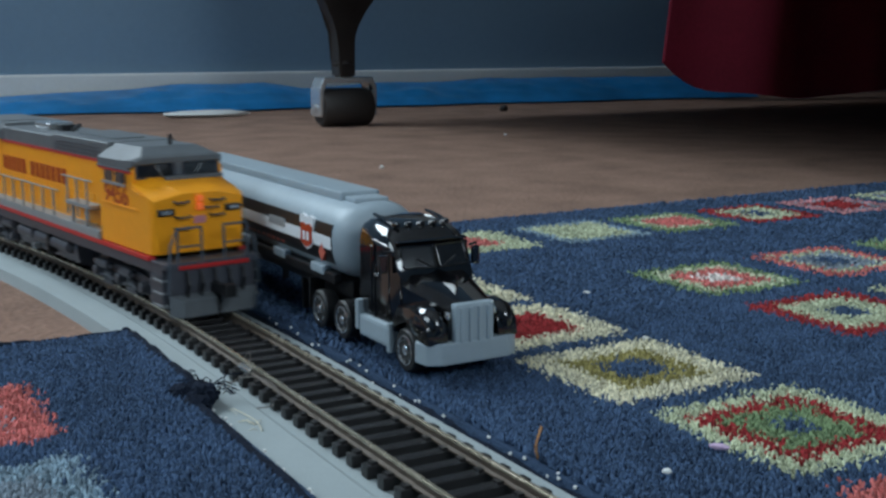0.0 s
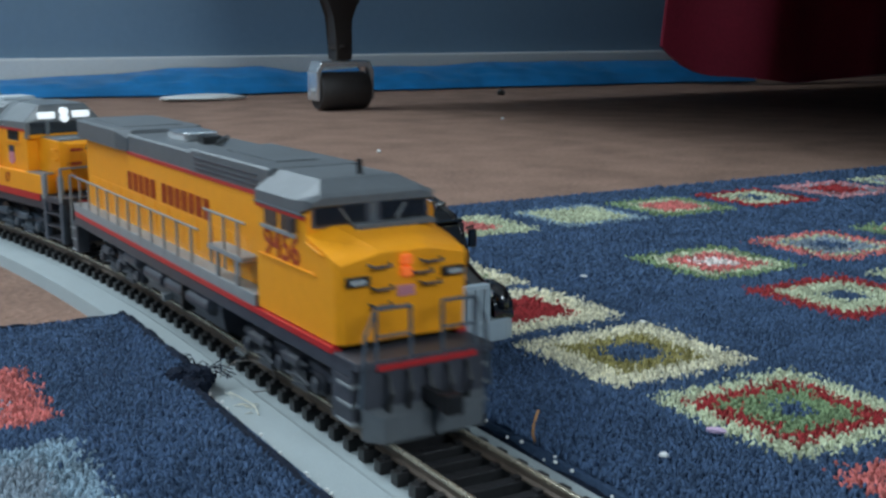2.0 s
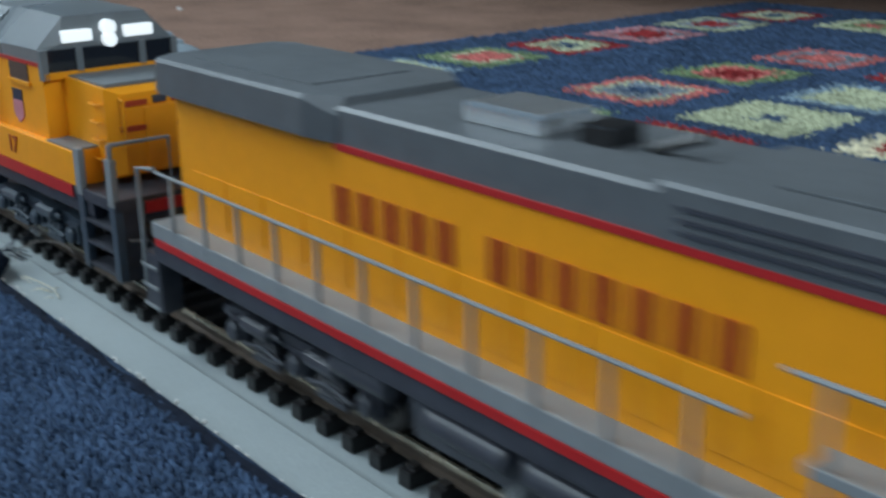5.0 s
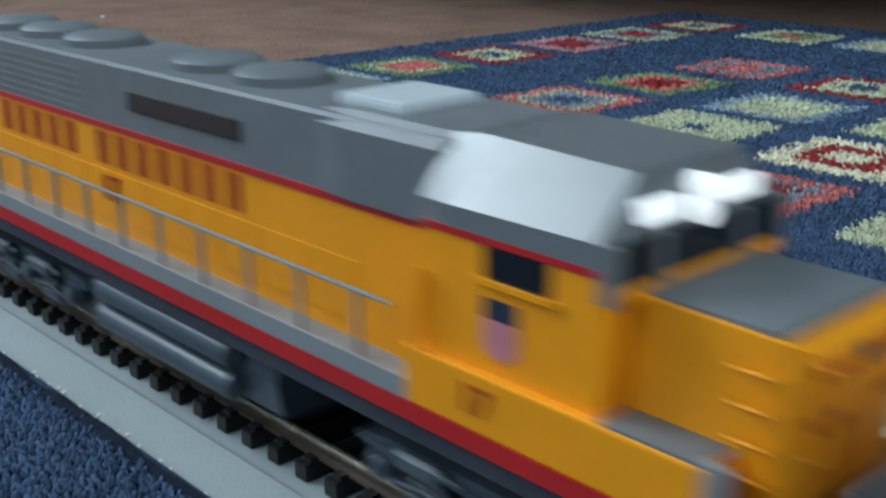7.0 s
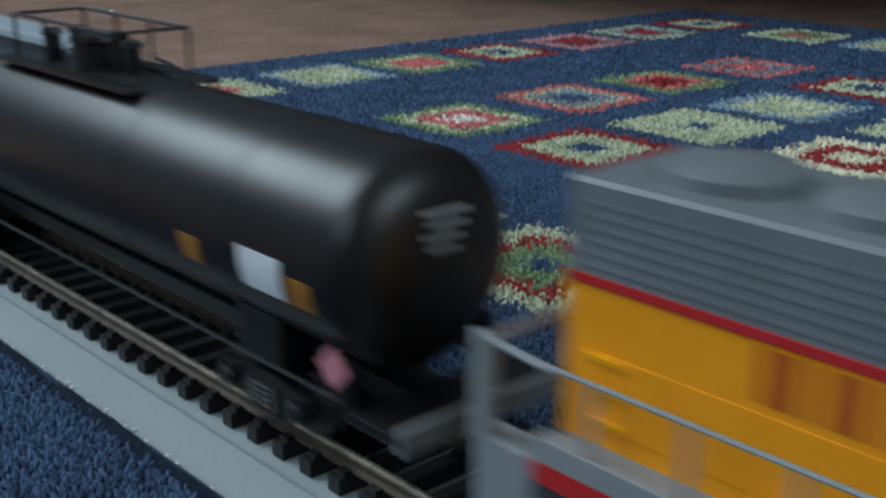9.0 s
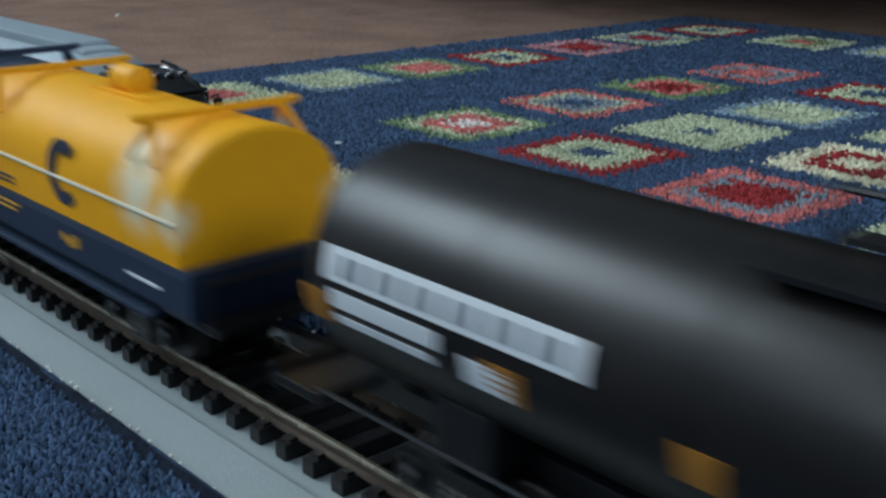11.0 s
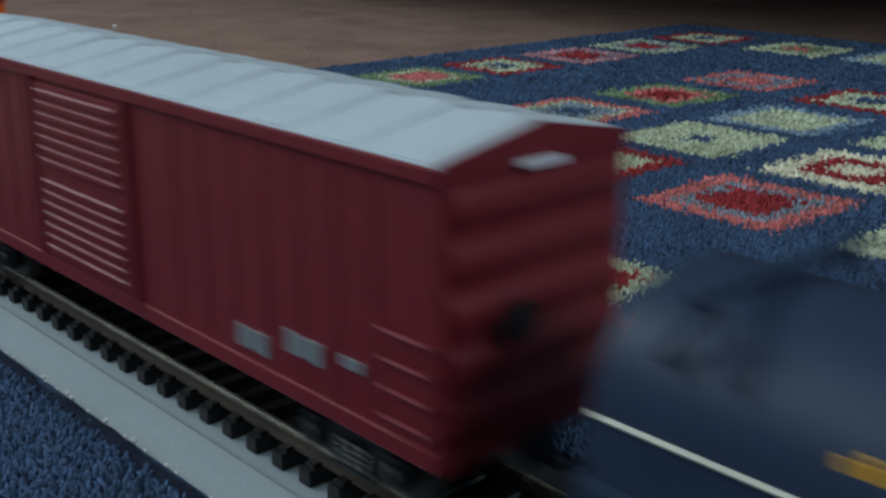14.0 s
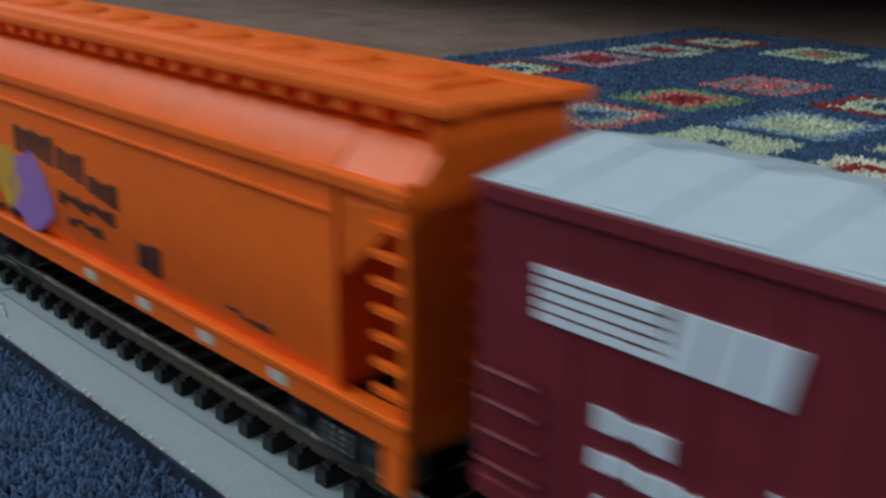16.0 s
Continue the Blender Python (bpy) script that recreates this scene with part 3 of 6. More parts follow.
def low_nose_locomotive():
    c = Car("locomotive", "yellow and grey model diesel locomotive with lit headlights", "locomotive", 0.1080)
    c.box("frame", -0.0172, 0.0172, -0.0080, 0.2147, 0.0150, 0.0188, "darkgrey")
    for sx in (1, -1):
        c.box("sill_stripe", *sorted((sx * 0.0150, sx * 0.0181)), 0.0, 0.2083, 0.0184, 0.0211, "red", 0, label="red sill stripe")
    c.box("walkway", -0.0179, 0.0179, 0.0440, 0.2087, 0.0211, 0.0226, "lightgrey")
    for sx in (1, -1):
        c.box("sill_band", *sorted((sx * 0.0150, sx * 0.0180)), 0.0440, 0.2083, 0.0211, 0.0242, "lightgrey", 0.0002)
    c.box("cab_step_box", -0.0180, 0.0180, -0.0024, 0.0443, 0.0211, 0.0290, "yellow", 0.0004)
    c.box("step_box_top", -0.0176, 0.0176, -0.0020, 0.0120, 0.0290, 0.0294, "grey", 0)
    c.loft("cab_body", [(0.0128, [(-0.0165, 0.0290), (-0.0165, 0.0462), (0.0165, 0.0462), (0.0165, 0.0290)]),
                        (0.0420, [(-0.0165, 0.0290), (-0.0165, 0.0462), (0.0165, 0.0462), (0.0165, 0.0290)])], "yellow")
    c.loft("cab_roof", [(0.0126, hood_ring(0.0166, 0.0455, 0.0488, 0.0118, 0.0500)), (0.0140, hood_ring(0.0167, 0.0455, 0.0492, 0.0100, 0.0560)),
                        (0.0380, hood_ring(0.0167, 0.0455, 0.0490, 0.0098, 0.0566)), (0.0430, hood_ring(0.0160, 0.0455, 0.0488, 0.0098, 0.0560))], "greygloss")
    c.box("front_window_band", -0.0160, 0.0160, 0.0120, 0.0130, 0.0430, 0.0490, "glass", 0.0002, label="dark windscreen band")
    for x in (-0.0162, -0.0078, 0.0078, 0.0162):
        c.box("window_post", x - 0.0008, x + 0.0008, 0.0114, 0.0132, 0.0425, 0.0492, "grey", 0)
    c.box("window_sill", -0.0165, 0.0165, 0.0114, 0.0130, 0.0425, 0.0441, "yellow", 0.0001)
    for sx in (1, -1):
        c.box("number_board", *sorted((sx * 0.0040, sx * 0.0112)), 0.0118, 0.0142, 0.0503, 0.0530, "lamp", 0.0004, label="lit white number board")
        c.box("cab_stripe", *sorted((sx * 0.0160, sx * 0.0168)), 0.0128, 0.0420, 0.0454, 0.0463, "red", 0)
        c.box("side_window", *sorted((sx * 0.0160, sx * 0.0167)), 0.0205, 0.0310, 0.0412, 0.0454, "glass", 0)
        c.box("arm_rest", *sorted((sx * 0.0160, sx * 0.0172)), 0.0195, 0.0320, 0.0404, 0.0412, "yellow", 0)
        c.box("emblem_top", *sorted((sx * 0.0160, sx * 0.0167)), 0.0255, 0.0310, 0.0362, 0.0388, "signblue", 0)
        part("emblem_shield", prism([(c.y(0.0310), 0.0362), (c.y(0.0310), 0.0325), (c.y(0.0283), 0.0308), (c.y(0.0255), 0.0325), (c.y(0.0255), 0.0362)], sx * 0.0160, sx * 0.01675, "x"), "pink", c.ob)
        c.rod("cab_handrail", [(sx * 0.0178, 0.0420, 0.0290), (sx * 0.0174, 0.0410, 0.0400)], "yellow", 0.0005)
    for z in (0.0502, 0.0530):
        part("headlight", lathe([(c.y(0.0140), 0.0017), (c.y(0.0112), 0.0017), (c.y(0.0110), 0.0008)], (0, 0, z), "y", 12), "lamp", c.ob, "lit round headlight")
    # short hood
    c.loft("short_hood", [(-0.0092, [(-0.0088, 0.0234), (-0.0088, 0.0412), (0.0088, 0.0412), (0.0088, 0.0234)]), (-0.0070, [(-0.0118, 0.0230), (-0.0118, 0.0424), (0.0118, 0.0424), (0.0118, 0.0230)]),
                          (0.0130, [(-0.0120, 0.0230), (-0.0120, 0.0430), (0.0120, 0.0430), (0.0120, 0.0230)])], "yellow")
    c.box("short_hood_top", -0.0110, 0.0110, -0.0062, 0.0126, 0.0424, 0.0433, "grey", 0.0002)
    for x in (-0.0092, 0.0092):
        c.rod("nose_grab", [(x, -0.0080, 0.0405), (x, -0.0104, 0.0400), (x, -0.0104, 0.0300), (x, -0.0088, 0.0295)], "yellow", 0.0004)
    c.box("nose_light", -0.0016, 0.0016, -0.0100, -0.0088, 0.0386, 0.0402, "darkgrey", 0.0003)
    c.side_text("17", 0.0310, 0.0252, 0.0181, 0.0056, "letter", "cab_number", 1.0)
    c.box("nose_door", -0.0040, 0.0040, -0.0096, -0.0085, 0.0240, 0.0380, "yellow", 0.0003)
    for x, z in ((0.006, 0.039), (-0.006, 0.039), (0.0065, 0.0335), (-0.0065, 0.0335)):
        c.box("nose_louvre", x - 0.003, x + 0.003, -0.0096, -0.0088, z - 0.0006, z + 0.0006, "letter", 0)
    for k in range(4):
        c.rod("grab_iron", [(0.0120, -0.0060, 0.027 + 0.004 * k), (0.0132, -0.0060, 0.027 + 0.004 * k), (0.0132, -0.0020, 0.027 + 0.004 * k), (0.0120, -0.0020, 0.027 + 0.004 * k)], "yellow", 0.0003)
    c.box("front_platform", -0.0178, 0.0178, -0.0200, 0.0, 0.0185, 0.0212, "darkgrey")
    c.box("platform_stripe", -0.0110, 0.0110, -0.0208, -0.0198, 0.0175, 0.0200, "red", 0)
    c.box("pilot", -0.0160, 0.0160, -0.0190, -0.0170, 0.0025, 0.0185, "darkgrey", 0.0004)
    c.rod("coupler_bar", [(-0.0150, -0.0196, 0.0120), (-0.0060, -0.0206, 0.0105), (0.0060, -0.0206, 0.0105), (0.0150, -0.0196, 0.0120)], "lightgrey", 0.0003)
    for k in range(4):
        c.rod("hose", [(-0.0105 + 0.007 * k, -0.0190, 0.0150), (-0.0105 + 0.007 * k, -0.0212, 0.0110), (-0.0095 + 0.007 * k, -0.0204, 0.0070)], "black", 0.0006)
    for sx in (1, -1):
        for d in (-0.0185, -0.0035):
            c.box("step_stringer", *sorted((sx * 0.0160, sx * 0.0180)), d - 0.0013, d + 0.0013, 0.0030, 0.0200, "slate", 0.0003)
            c.box("step_post", *sorted((sx * 0.0166, sx * 0.0181)), d - 0.0014, d + 0.0014, 0.0196, 0.0300, "lightgrey", 0.0003, label="pale grey post")
        for k in range(3):
            c.box("step_tread", *sorted((sx * 0.0130, sx * 0.0180)), -0.0175, -0.0045, 0.0040 + 0.0050 * k, 0.0046 + 0.0050 * k, "darkgrey", 0)
        c.rod("front_stanchion", [(sx * 0.0175, -0.0190, 0.0200), (sx * 0.0175, -0.0190, 0.0330)], "lightgrey", 0.0006)
        c.rod("front_handrail", [(sx * 0.0175, -0.0190, 0.0330), (sx * 0.0040, -0.0195, 0.0330), (sx * 0.0040, -0.0195, 0.0200)], "lightgrey", 0.0005)
        # rear end steps and rails
        c.box("rear_step", *sorted((sx * 0.0130, sx * 0.0178)), 0.2087, 0.2187, 0.0030, 0.0210, "lightgrey", 0.0006)
        c.box("rear_post", *sorted((sx * 0.0160, sx * 0.0180)), 0.2162, 0.2192, 0.0200, 0.0345, "lightgrey", 0.0004)
        c.rod("rear_rail", [(sx * 0.0172, 0.2177, 0.0340), (sx * 0.0172, 0.2067, 0.0330)], "lightgrey", 0.0006)
        for k in range(6):
            c.box("radiator_slat", *sorted((sx * 0.0110, sx * 0.01162)), 0.1450, 0.2080, 0.0446 + 0.0015 * k, 0.0451 + 0.0015 * k, "grey", 0)
        c.box("air_filter_grille", *sorted((sx * 0.0110, sx * 0.0120)), 0.0903, 0.1259, 0.0474, 0.0508, "rustdark", 0.0002, label="dark brown filter grille")
        c.box("hood_stripe", *sorted((sx * 0.0110, sx * 0.0119)), 0.0420, 0.2095, 0.0426, 0.0437, "red", 0)
        for k in range(12):
            d = 0.0620 + 0.0120 * k
            c.box("hood_door", *sorted((sx * 0.0110, sx * 0.01165)), d, d + 0.0109, 0.0250, 0.0345, "yellow", 0.0001)
        for k in range(3):
            c.box("door_latch", *sorted((sx * 0.0112, sx * 0.0122)), 0.2010, 0.2055, 0.0255 + 0.004 * k, 0.0262 + 0.004 * k, "chessieyellow", 0)
    c.box("rear_rail_bar", -0.0172, 0.0172, 0.2172, 0.2182, 0.0330, 0.0340, "lightgrey", 0.0002)
    c.loft("hood", [(0.0420, [(-0.0115, 0.0215), (-0.0115, 0.0437), (0.0115, 0.0437), (0.0115, 0.0215)]),
                    (0.2095, [(-0.0115, 0.0215), (-0.0115, 0.0437), (0.0115, 0.0437), (0.0115, 0.0215)])], "yellow")
    c.loft("hood_top", [(0.0420, hood_ring(0.0115, 0.0437, 0.0546, 0.0111, 0.0552)), (0.2095, hood_ring(0.0115, 0.0437, 0.0545, 0.0111, 0.0551))], "grey")
    c.loft("blower_housing", [(0.0430, hood_ring(0.0125, 0.0437, 0.0538, 0.0098, 0.0560)), (0.0640, hood_ring(0.0125, 0.0437, 0.0538, 0.0098, 0.0560)), (0.0700, hood_ring(0.0116, 0.0437, 0.0536, 0.0095, 0.0554))], "grey")
    for d in (0.1950, 0.1762, 0.1560, 0.1140, 0.0950):
        part("roof_fan", lathe([(0.0545, 0.0080), (0.0566, 0.0080), (0.0573, 0.0070), (0.0575, 0.0020), (0.0577, 0.0)], (0, c.y(d), 0), "z", 22), "grey", c.ob, smooth=True)
    # grey hatch coloured pale silver to stand in for its bright highlight
    c.box("exhaust_hatch", -0.0075, 0.0075, 0.0560, 0.0705, 0.0552, 0.0574, "roofsilver", 0.0008, label="roof exhaust hatch with its highlight painted as pale silver")
    c.bars(0.1833, 0.0884, 0.0388, 0.0062, 0.0116, "letter", (5, 7))
    c.side_text("17", 0.1352, 0.0310, 0.01195, 0.0068, "letter", "road_number", 1.1)
    handrail(c, 0.0174, 0.0480, 0.2067, 12, 0.0226, 0.0335)
    prof = [(-0.0130, 0.0150), (-0.0140, 0.0100), (-0.0130, 0.0040), (-0.0095, 0.0028), (0.0095, 0.0028), (0.0130, 0.0040), (0.0140, 0.0100), (0.0130, 0.0150)]
    c.loft("fuel_tank", [(0.0800, prof), (0.1420, prof)], "slate")
    for sx in (1, -1):
        for z in (0.0125, 0.0068):
            part("air_reservoir", lathe([(c.y(0.136), 0.001), (c.y(0.135), 0.0026), (c.y(0.090), 0.0026), (c.y(0.089), 0.001)], (sx * 0.0150, 0, z), "y", 12), "slate", c.ob, smooth=True)
    c.bogie(0.0350, 3, 0.0205, "slate", 0.0058)
    c.bogie(0.1750, 3, 0.0205, "slate", 0.0058)
    c.coupler(-0.0180, -1)
    c.coupler(0.2110, 1)
    c.done(0.6321, 0.072)


def tank_car():
    c = Car("tank_car", "long black model tank car with white signs on the rails", "tank car", 0.100)
    R, ZC = 0.0176, 0.0322
    prof = [(c.y(-0.0042 + 0.0066 * (1 - math.cos(math.pi / 2 * k / 9))), R * math.sin(math.pi / 2 * k / 9) ** 0.55) for k in range(10)]
    prof += [(c.y(0.2056 - 0.0066 * (1 - math.cos(math.pi / 2 * k / 9))), R * math.sin(math.pi / 2 * k / 9) ** 0.55) for k in range(9, -1, -1)]
    part("tank_shell", lathe(prof, (0, 0, ZC), "y", 48), "tankblack", c.ob, "glossy black cylindrical shell", True)
    for d in (0.030, 0.066, 0.134, 0.170):
        part("weld_band", lathe([(c.y(d + 0.0007), R), (c.y(d + 0.0006), R + 0.00015), (c.y(d - 0.0006), R + 0.00015), (c.y(d - 0.0007), R)], (0, 0, ZC), "y", 48), "tankblack", c.ob, smooth=True)

    def patch(name, d0, d1, z0, z1, material, lift=0.00022):
        for sx in (1, -1):
            rows = []
            for d in (d1, d0):
                rows.append([])
                for k in range(5):
                    a = math.asin(max(-1, min(1, (z0 + (z1 - z0) * k / 4 - ZC) / R)))
                    rows[-1].append((sx * (R + lift) * math.cos(a), c.y(d), ZC + (R + lift) * math.sin(a)))
                for k in range(4, -1, -1):
                    x, y, z = rows[-1][k]
                    rows[-1].append((x - sx * 0.0008, y, z))
            part(name, loft(rows), material, c.ob)
    patch("sign", 0.1480, 0.1970, 0.0331, 0.0379, "white")
    for k in range(6):
        a = 0.1510 + 0.0075 * k
        patch("sign_mark", a, a + 0.0014, 0.0340, 0.0370, "slate", 0.00036)
        patch("sign_mark", a + 0.0032, a + 0.0046, 0.0340, 0.0370, "slate", 0.00036)
    patch("data_panel", 0.1730, 0.1955, 0.0292, 0.0318, "white")
    patch("data_panel", 0.1745, 0.1950, 0.0268, 0.0280, "white")
    patch("data_panel", 0.1600, 0.1680, 0.0262, 0.0300, "white")
    for d in (0.0060, 0.0370, 0.1290, 0.1580, 0.1962):
        patch("hazard_panel", d, d + 0.0058, 0.0262, 0.0308, "amber")
    patch("data_panel", 0.0135, 0.0245, 0.0262, 0.0328, "white")
    for k in range(4):
        c.box("end_marking", -0.0046 + 0.0007 * k, 0.0042 - 0.001 * (k % 2), -0.0044, 0.0006, 0.0406 - 0.0019 * k, 0.0414 - 0.0019 * k, "lightgrey", 0)
    c.box("centre_sill", -0.004, 0.004, -0.012, 0.212, 0.0085, 0.0120, "black")
    for d0, d1 in ((-0.0135, -0.0010), (0.2010, 0.2135)):
        c.box("end_platform", -0.0165, 0.0165, d0, d1, 0.0110, 0.0128, "black", 0.0003)
        c.box("end_beam", -0.0165, 0.0165, d0 if d0 < 0 else d1 - 0.0012, (d0 + 0.0012) if d0 < 0 else d1, 0.0100, 0.0140, "lightgrey" if d0 < 0 else "black", 0.0002)
    for d in (0.0270, 0.1730):
        c.box("saddle", -0.0130, 0.0130, d - 0.006, d + 0.006, 0.0105, 0.0200, "black", 0.0006)
    for sx in (1, -1):
        part("placard", prism([(c.y(0.0035) + 0.0035 * math.cos(k * math.pi / 2), 0.0180 + 0.0035 * math.sin(k * math.pi / 2)) for k in range(4)], sx * 0.0150, sx * 0.0156, "x"), "pink", c.ob, "pink diamond placard")
        c.box("placard_holder", *sorted((sx * 0.0140, sx * 0.0151)), 0.0000, 0.0070, 0.0120, 0.0200, "black", 0)
        c.rod("side_rail", [(sx * 0.0170, 0.0, 0.0145), (sx * 0.0170, 0.2, 0.0145)], "black", 0.0004)
        c.rod("roof_rail", [(sx * 0.0080, 0.080, 0.0590), (sx * 0.0080, 0.125, 0.0590)], "black", 0.0004)
        for d in (0.080, 0.095, 0.110, 0.125):
            c.rod("rail_post", [(sx * 0.0080, d, 0.0475), (sx * 0.0080, d, 0.0590)], "black", 0.0004)
        c.box("roof_walk", *sorted((sx * 0.0062, sx * 0.0105)), 0.072, 0.132, 0.0488, 0.0496, "black", 0)
    for d in (0.080, 0.125):
        c.rod("roof_rail", [(-0.008, d, 0.059), (0.008, d, 0.059)], "black", 0.0004)
    part("manway", lathe([(0.0485, 0.0055), (0.0545, 0.0055), (0.0552, 0.0062), (0.0562, 0.0060), (0.0566, 0.0)], (0, c.y(0.102), 0), "z", 20), "tankblack", c.ob, smooth=True)
    for x, d in ((0.003, 0.118), (-0.003, 0.118), (0.0, 0.088)):
        part("valve", lathe([(0.0480, 0.0018), (0.0545, 0.0018), (0.0550, 0.0024), (0.0562, 0.0020)], (x, c.y(d), 0), "z", 10), "black", c.ob)
    c.bogie(0.0270, 2, 0.0200, "black", 0.0048)
    c.bogie(0.1730, 2, 0.0200, "black", 0.0048)
    c.coupler(-0.010, -1)
    c.coupler(0.210, 1)
    c.done(0.880, 0.073)


def coil_car():
    c = Car("coil_car", "model coil car with one yellow and one dark blue rounded hood", "rail car", 0.0925)

    def section(w, z0, zs, zt, n=14):
        pts = [(-w, z0), (-w, zs)]
        for k in range(1, n):
            a = math.pi * k / n
            pts.append((-w * math.cos(a), zs + (zt - zs) * math.sin(a) ** 0.85))
        return pts + [(w, zs), (w, z0)]
    for nm, d0, d1, m, scar in (("front_hood", 0.0012, 0.0942, "scuffedyellow", True), ("rear_hood", 0.0950, 0.1862, "chessieblue", False)):
        hood = c.loft(nm, [(d0, section(0.0168, 0.0231, 0.0310, 0.0452)), (d0 + 0.0006, section(0.0173, 0.0231, 0.0315, 0.0459)), (d1 - 0.0006, section(0.0173, 0.0231, 0.0315, 0.0459)),
                           (d1, section(0.0168, 0.0231, 0.0310, 0.0452))], m, smooth=True, label=("yellow" if scar else "dark blue") + " rounded hood")
        for sx in (1, -1):
            c.rod("hood_moulding", [(sx * 0.0174, d0 + 0.001, 0.0308), (sx * 0.0174, d1 - 0.001, 0.0308)], "bone", 0.00042, label="pale rim moulding", parent=hood)
        for d in (d0 + 0.0130, d1 - 0.0130):
            # lifting bracket: a bar across the top on splayed legs
            y = c.y(d)
            part("lifting_bar", box(-0.0165, 0.0165, y - 0.0006, y + 0.0006, 0.0464, 0.0479, 0.0002), m, hood)
            for sx in (1, -1):
                for dy in (-0.0045, 0.0045):
                    part("bracket_leg", rod([(sx * 0.0135, y, 0.0472), (sx * 0.0164, y + dy, 0.0395)], 0.0007, 6), m, hood)
                part("bar_end", rod([(sx * 0.0135, y, 0.0472), (sx * 0.0172, y, 0.0474)], 0.0008, 6), m, hood)
        mid = (d0 + d1) / 2
        part("lifting_knob", lathe([(c.y(mid + 0.0046), 0.0010), (c.y(mid + 0.0040), 0.0030), (c.y(mid - 0.0040), 0.0030), (c.y(mid - 0.0046), 0.0010)], (0, 0, 0.0484), "y", 16), m, hood, smooth=True)
        c.box("lifting_base", -0.0035, 0.0035, mid - 0.012, mid + 0.012, 0.0450, 0.0464, m, 0.0004, parent=hood)
    sill = [(-0.0172, 0.0231), (-0.0176, 0.0215), (-0.0176, 0.0148), (-0.0150, 0.0118), (0.0150, 0.0118), (0.0176, 0.0148), (0.0176, 0.0215), (0.0172, 0.0231)]
    c.loft("side_sill", [(-0.0020, sill), (0.1872, sill)], "chessieblue", label="dark blue trough side")
    for sx in (1, -1):
        c.box("sill_flange", *sorted((sx * 0.0150, sx * 0.0183)), 0.012, 0.175, 0.0112, 0.0122, "chessieblue", 0.0002)
        c.box("sill_stripe", *sorted((sx * 0.0170, sx * 0.0179)), 0.0080, 0.0200, 0.0178, 0.0183, "white", 0)
        # the big letter-shaped mark
        bm = bmesh.new()
        ring = []
        for k in range(17):
            a = radians(50 + 260 * k / 16)
            ring.append((math.cos(a), math.sin(a)))
        x0, x1 = sx * 0.0170, sx * 0.01755
        sect = []
        for u, v in ring:
            y0, z0 = c.y(0.0450) + sx * 0.0069 * u, 0.0322 + 0.0067 * v
            y1, z1 = c.y(0.0450) + sx * 0.0036 * u, 0.0322 + 0.0041 * v
            sect.append([(x0, y0, z0), (x1 - sx * max(0, z0 - 0.033) * 0.055, y0, z0), (x1 - sx * max(0, z1 - 0.033) * 0.055, y1, z1), (x0, y1, z1)])
        loft(sect, bm)
        part("round_mark", bm, "signblue", c.ob)
        for d0, d1, z, h, m in ((0.1242, 0.1565, 0.0361, 0.0028, "goldprint"), (0.1275, 0.1551, 0.0190, 0.0026, "goldprint"), (0.1040, 0.1160, 0.0190, 0.0018, "goldprint"), (0.0400, 0.0480, 0.0185, 0.0028, "goldprint"),
                                (0.0700, 0.0880, 0.0262, 0.0006, "signblue"), (0.0700, 0.0860, 0.0250, 0.0006, "signblue"), (0.0680, 0.0900, 0.0205, 0.0005, "goldprint"), (0.0700, 0.0900, 0.0192, 0.0005, "goldprint")):
            n = max(1, int((d1 - d0) / 0.0023)) if h > 0.0015 else 1
            for k in range(n):
                w = (d1 - d0) / n
                x = 0.0176 if z < 0.0231 else (0.0173 if z < 0.032 else 0.0166)
                c.box("lettering_bar", *sorted((sx * (x - 0.0012), sx * (x + 0.0003))), d0 + w * k, d0 + w * (k + (0.66 if n > 1 else 1)), z - h / 2 * (0.55, 0.9, 0.35, 0.7)[k % 4], z + h / 2 * (1.0, 0.4, 0.7, 0.5)[k % 4], m, 0)
    for d0, d1 in ((-0.0080, -0.0020), (0.1872, 0.1932)):
        c.box("end_platform", -0.0160, 0.0160, d0, d1, 0.0125, 0.0142, "black", 0.0003)
        c.rod("end_rail", [(-0.0155, (d0 + d1) / 2, 0.0135), (-0.0155, (d0 + d1) / 2, 0.0215), (0.0155, (d0 + d1) / 2, 0.0215), (0.0155, (d0 + d1) / 2, 0.0135)], "black", 0.0005)
    c.bogie(0.0260, 2, 0.0200, "black", 0.0048)
    c.bogie(0.1590, 2, 0.0200, "black", 0.0048)
    c.coupler(-0.006, -1)
    c.coupler(0.191, 1)
    c.done(1.1182, 0.0665)


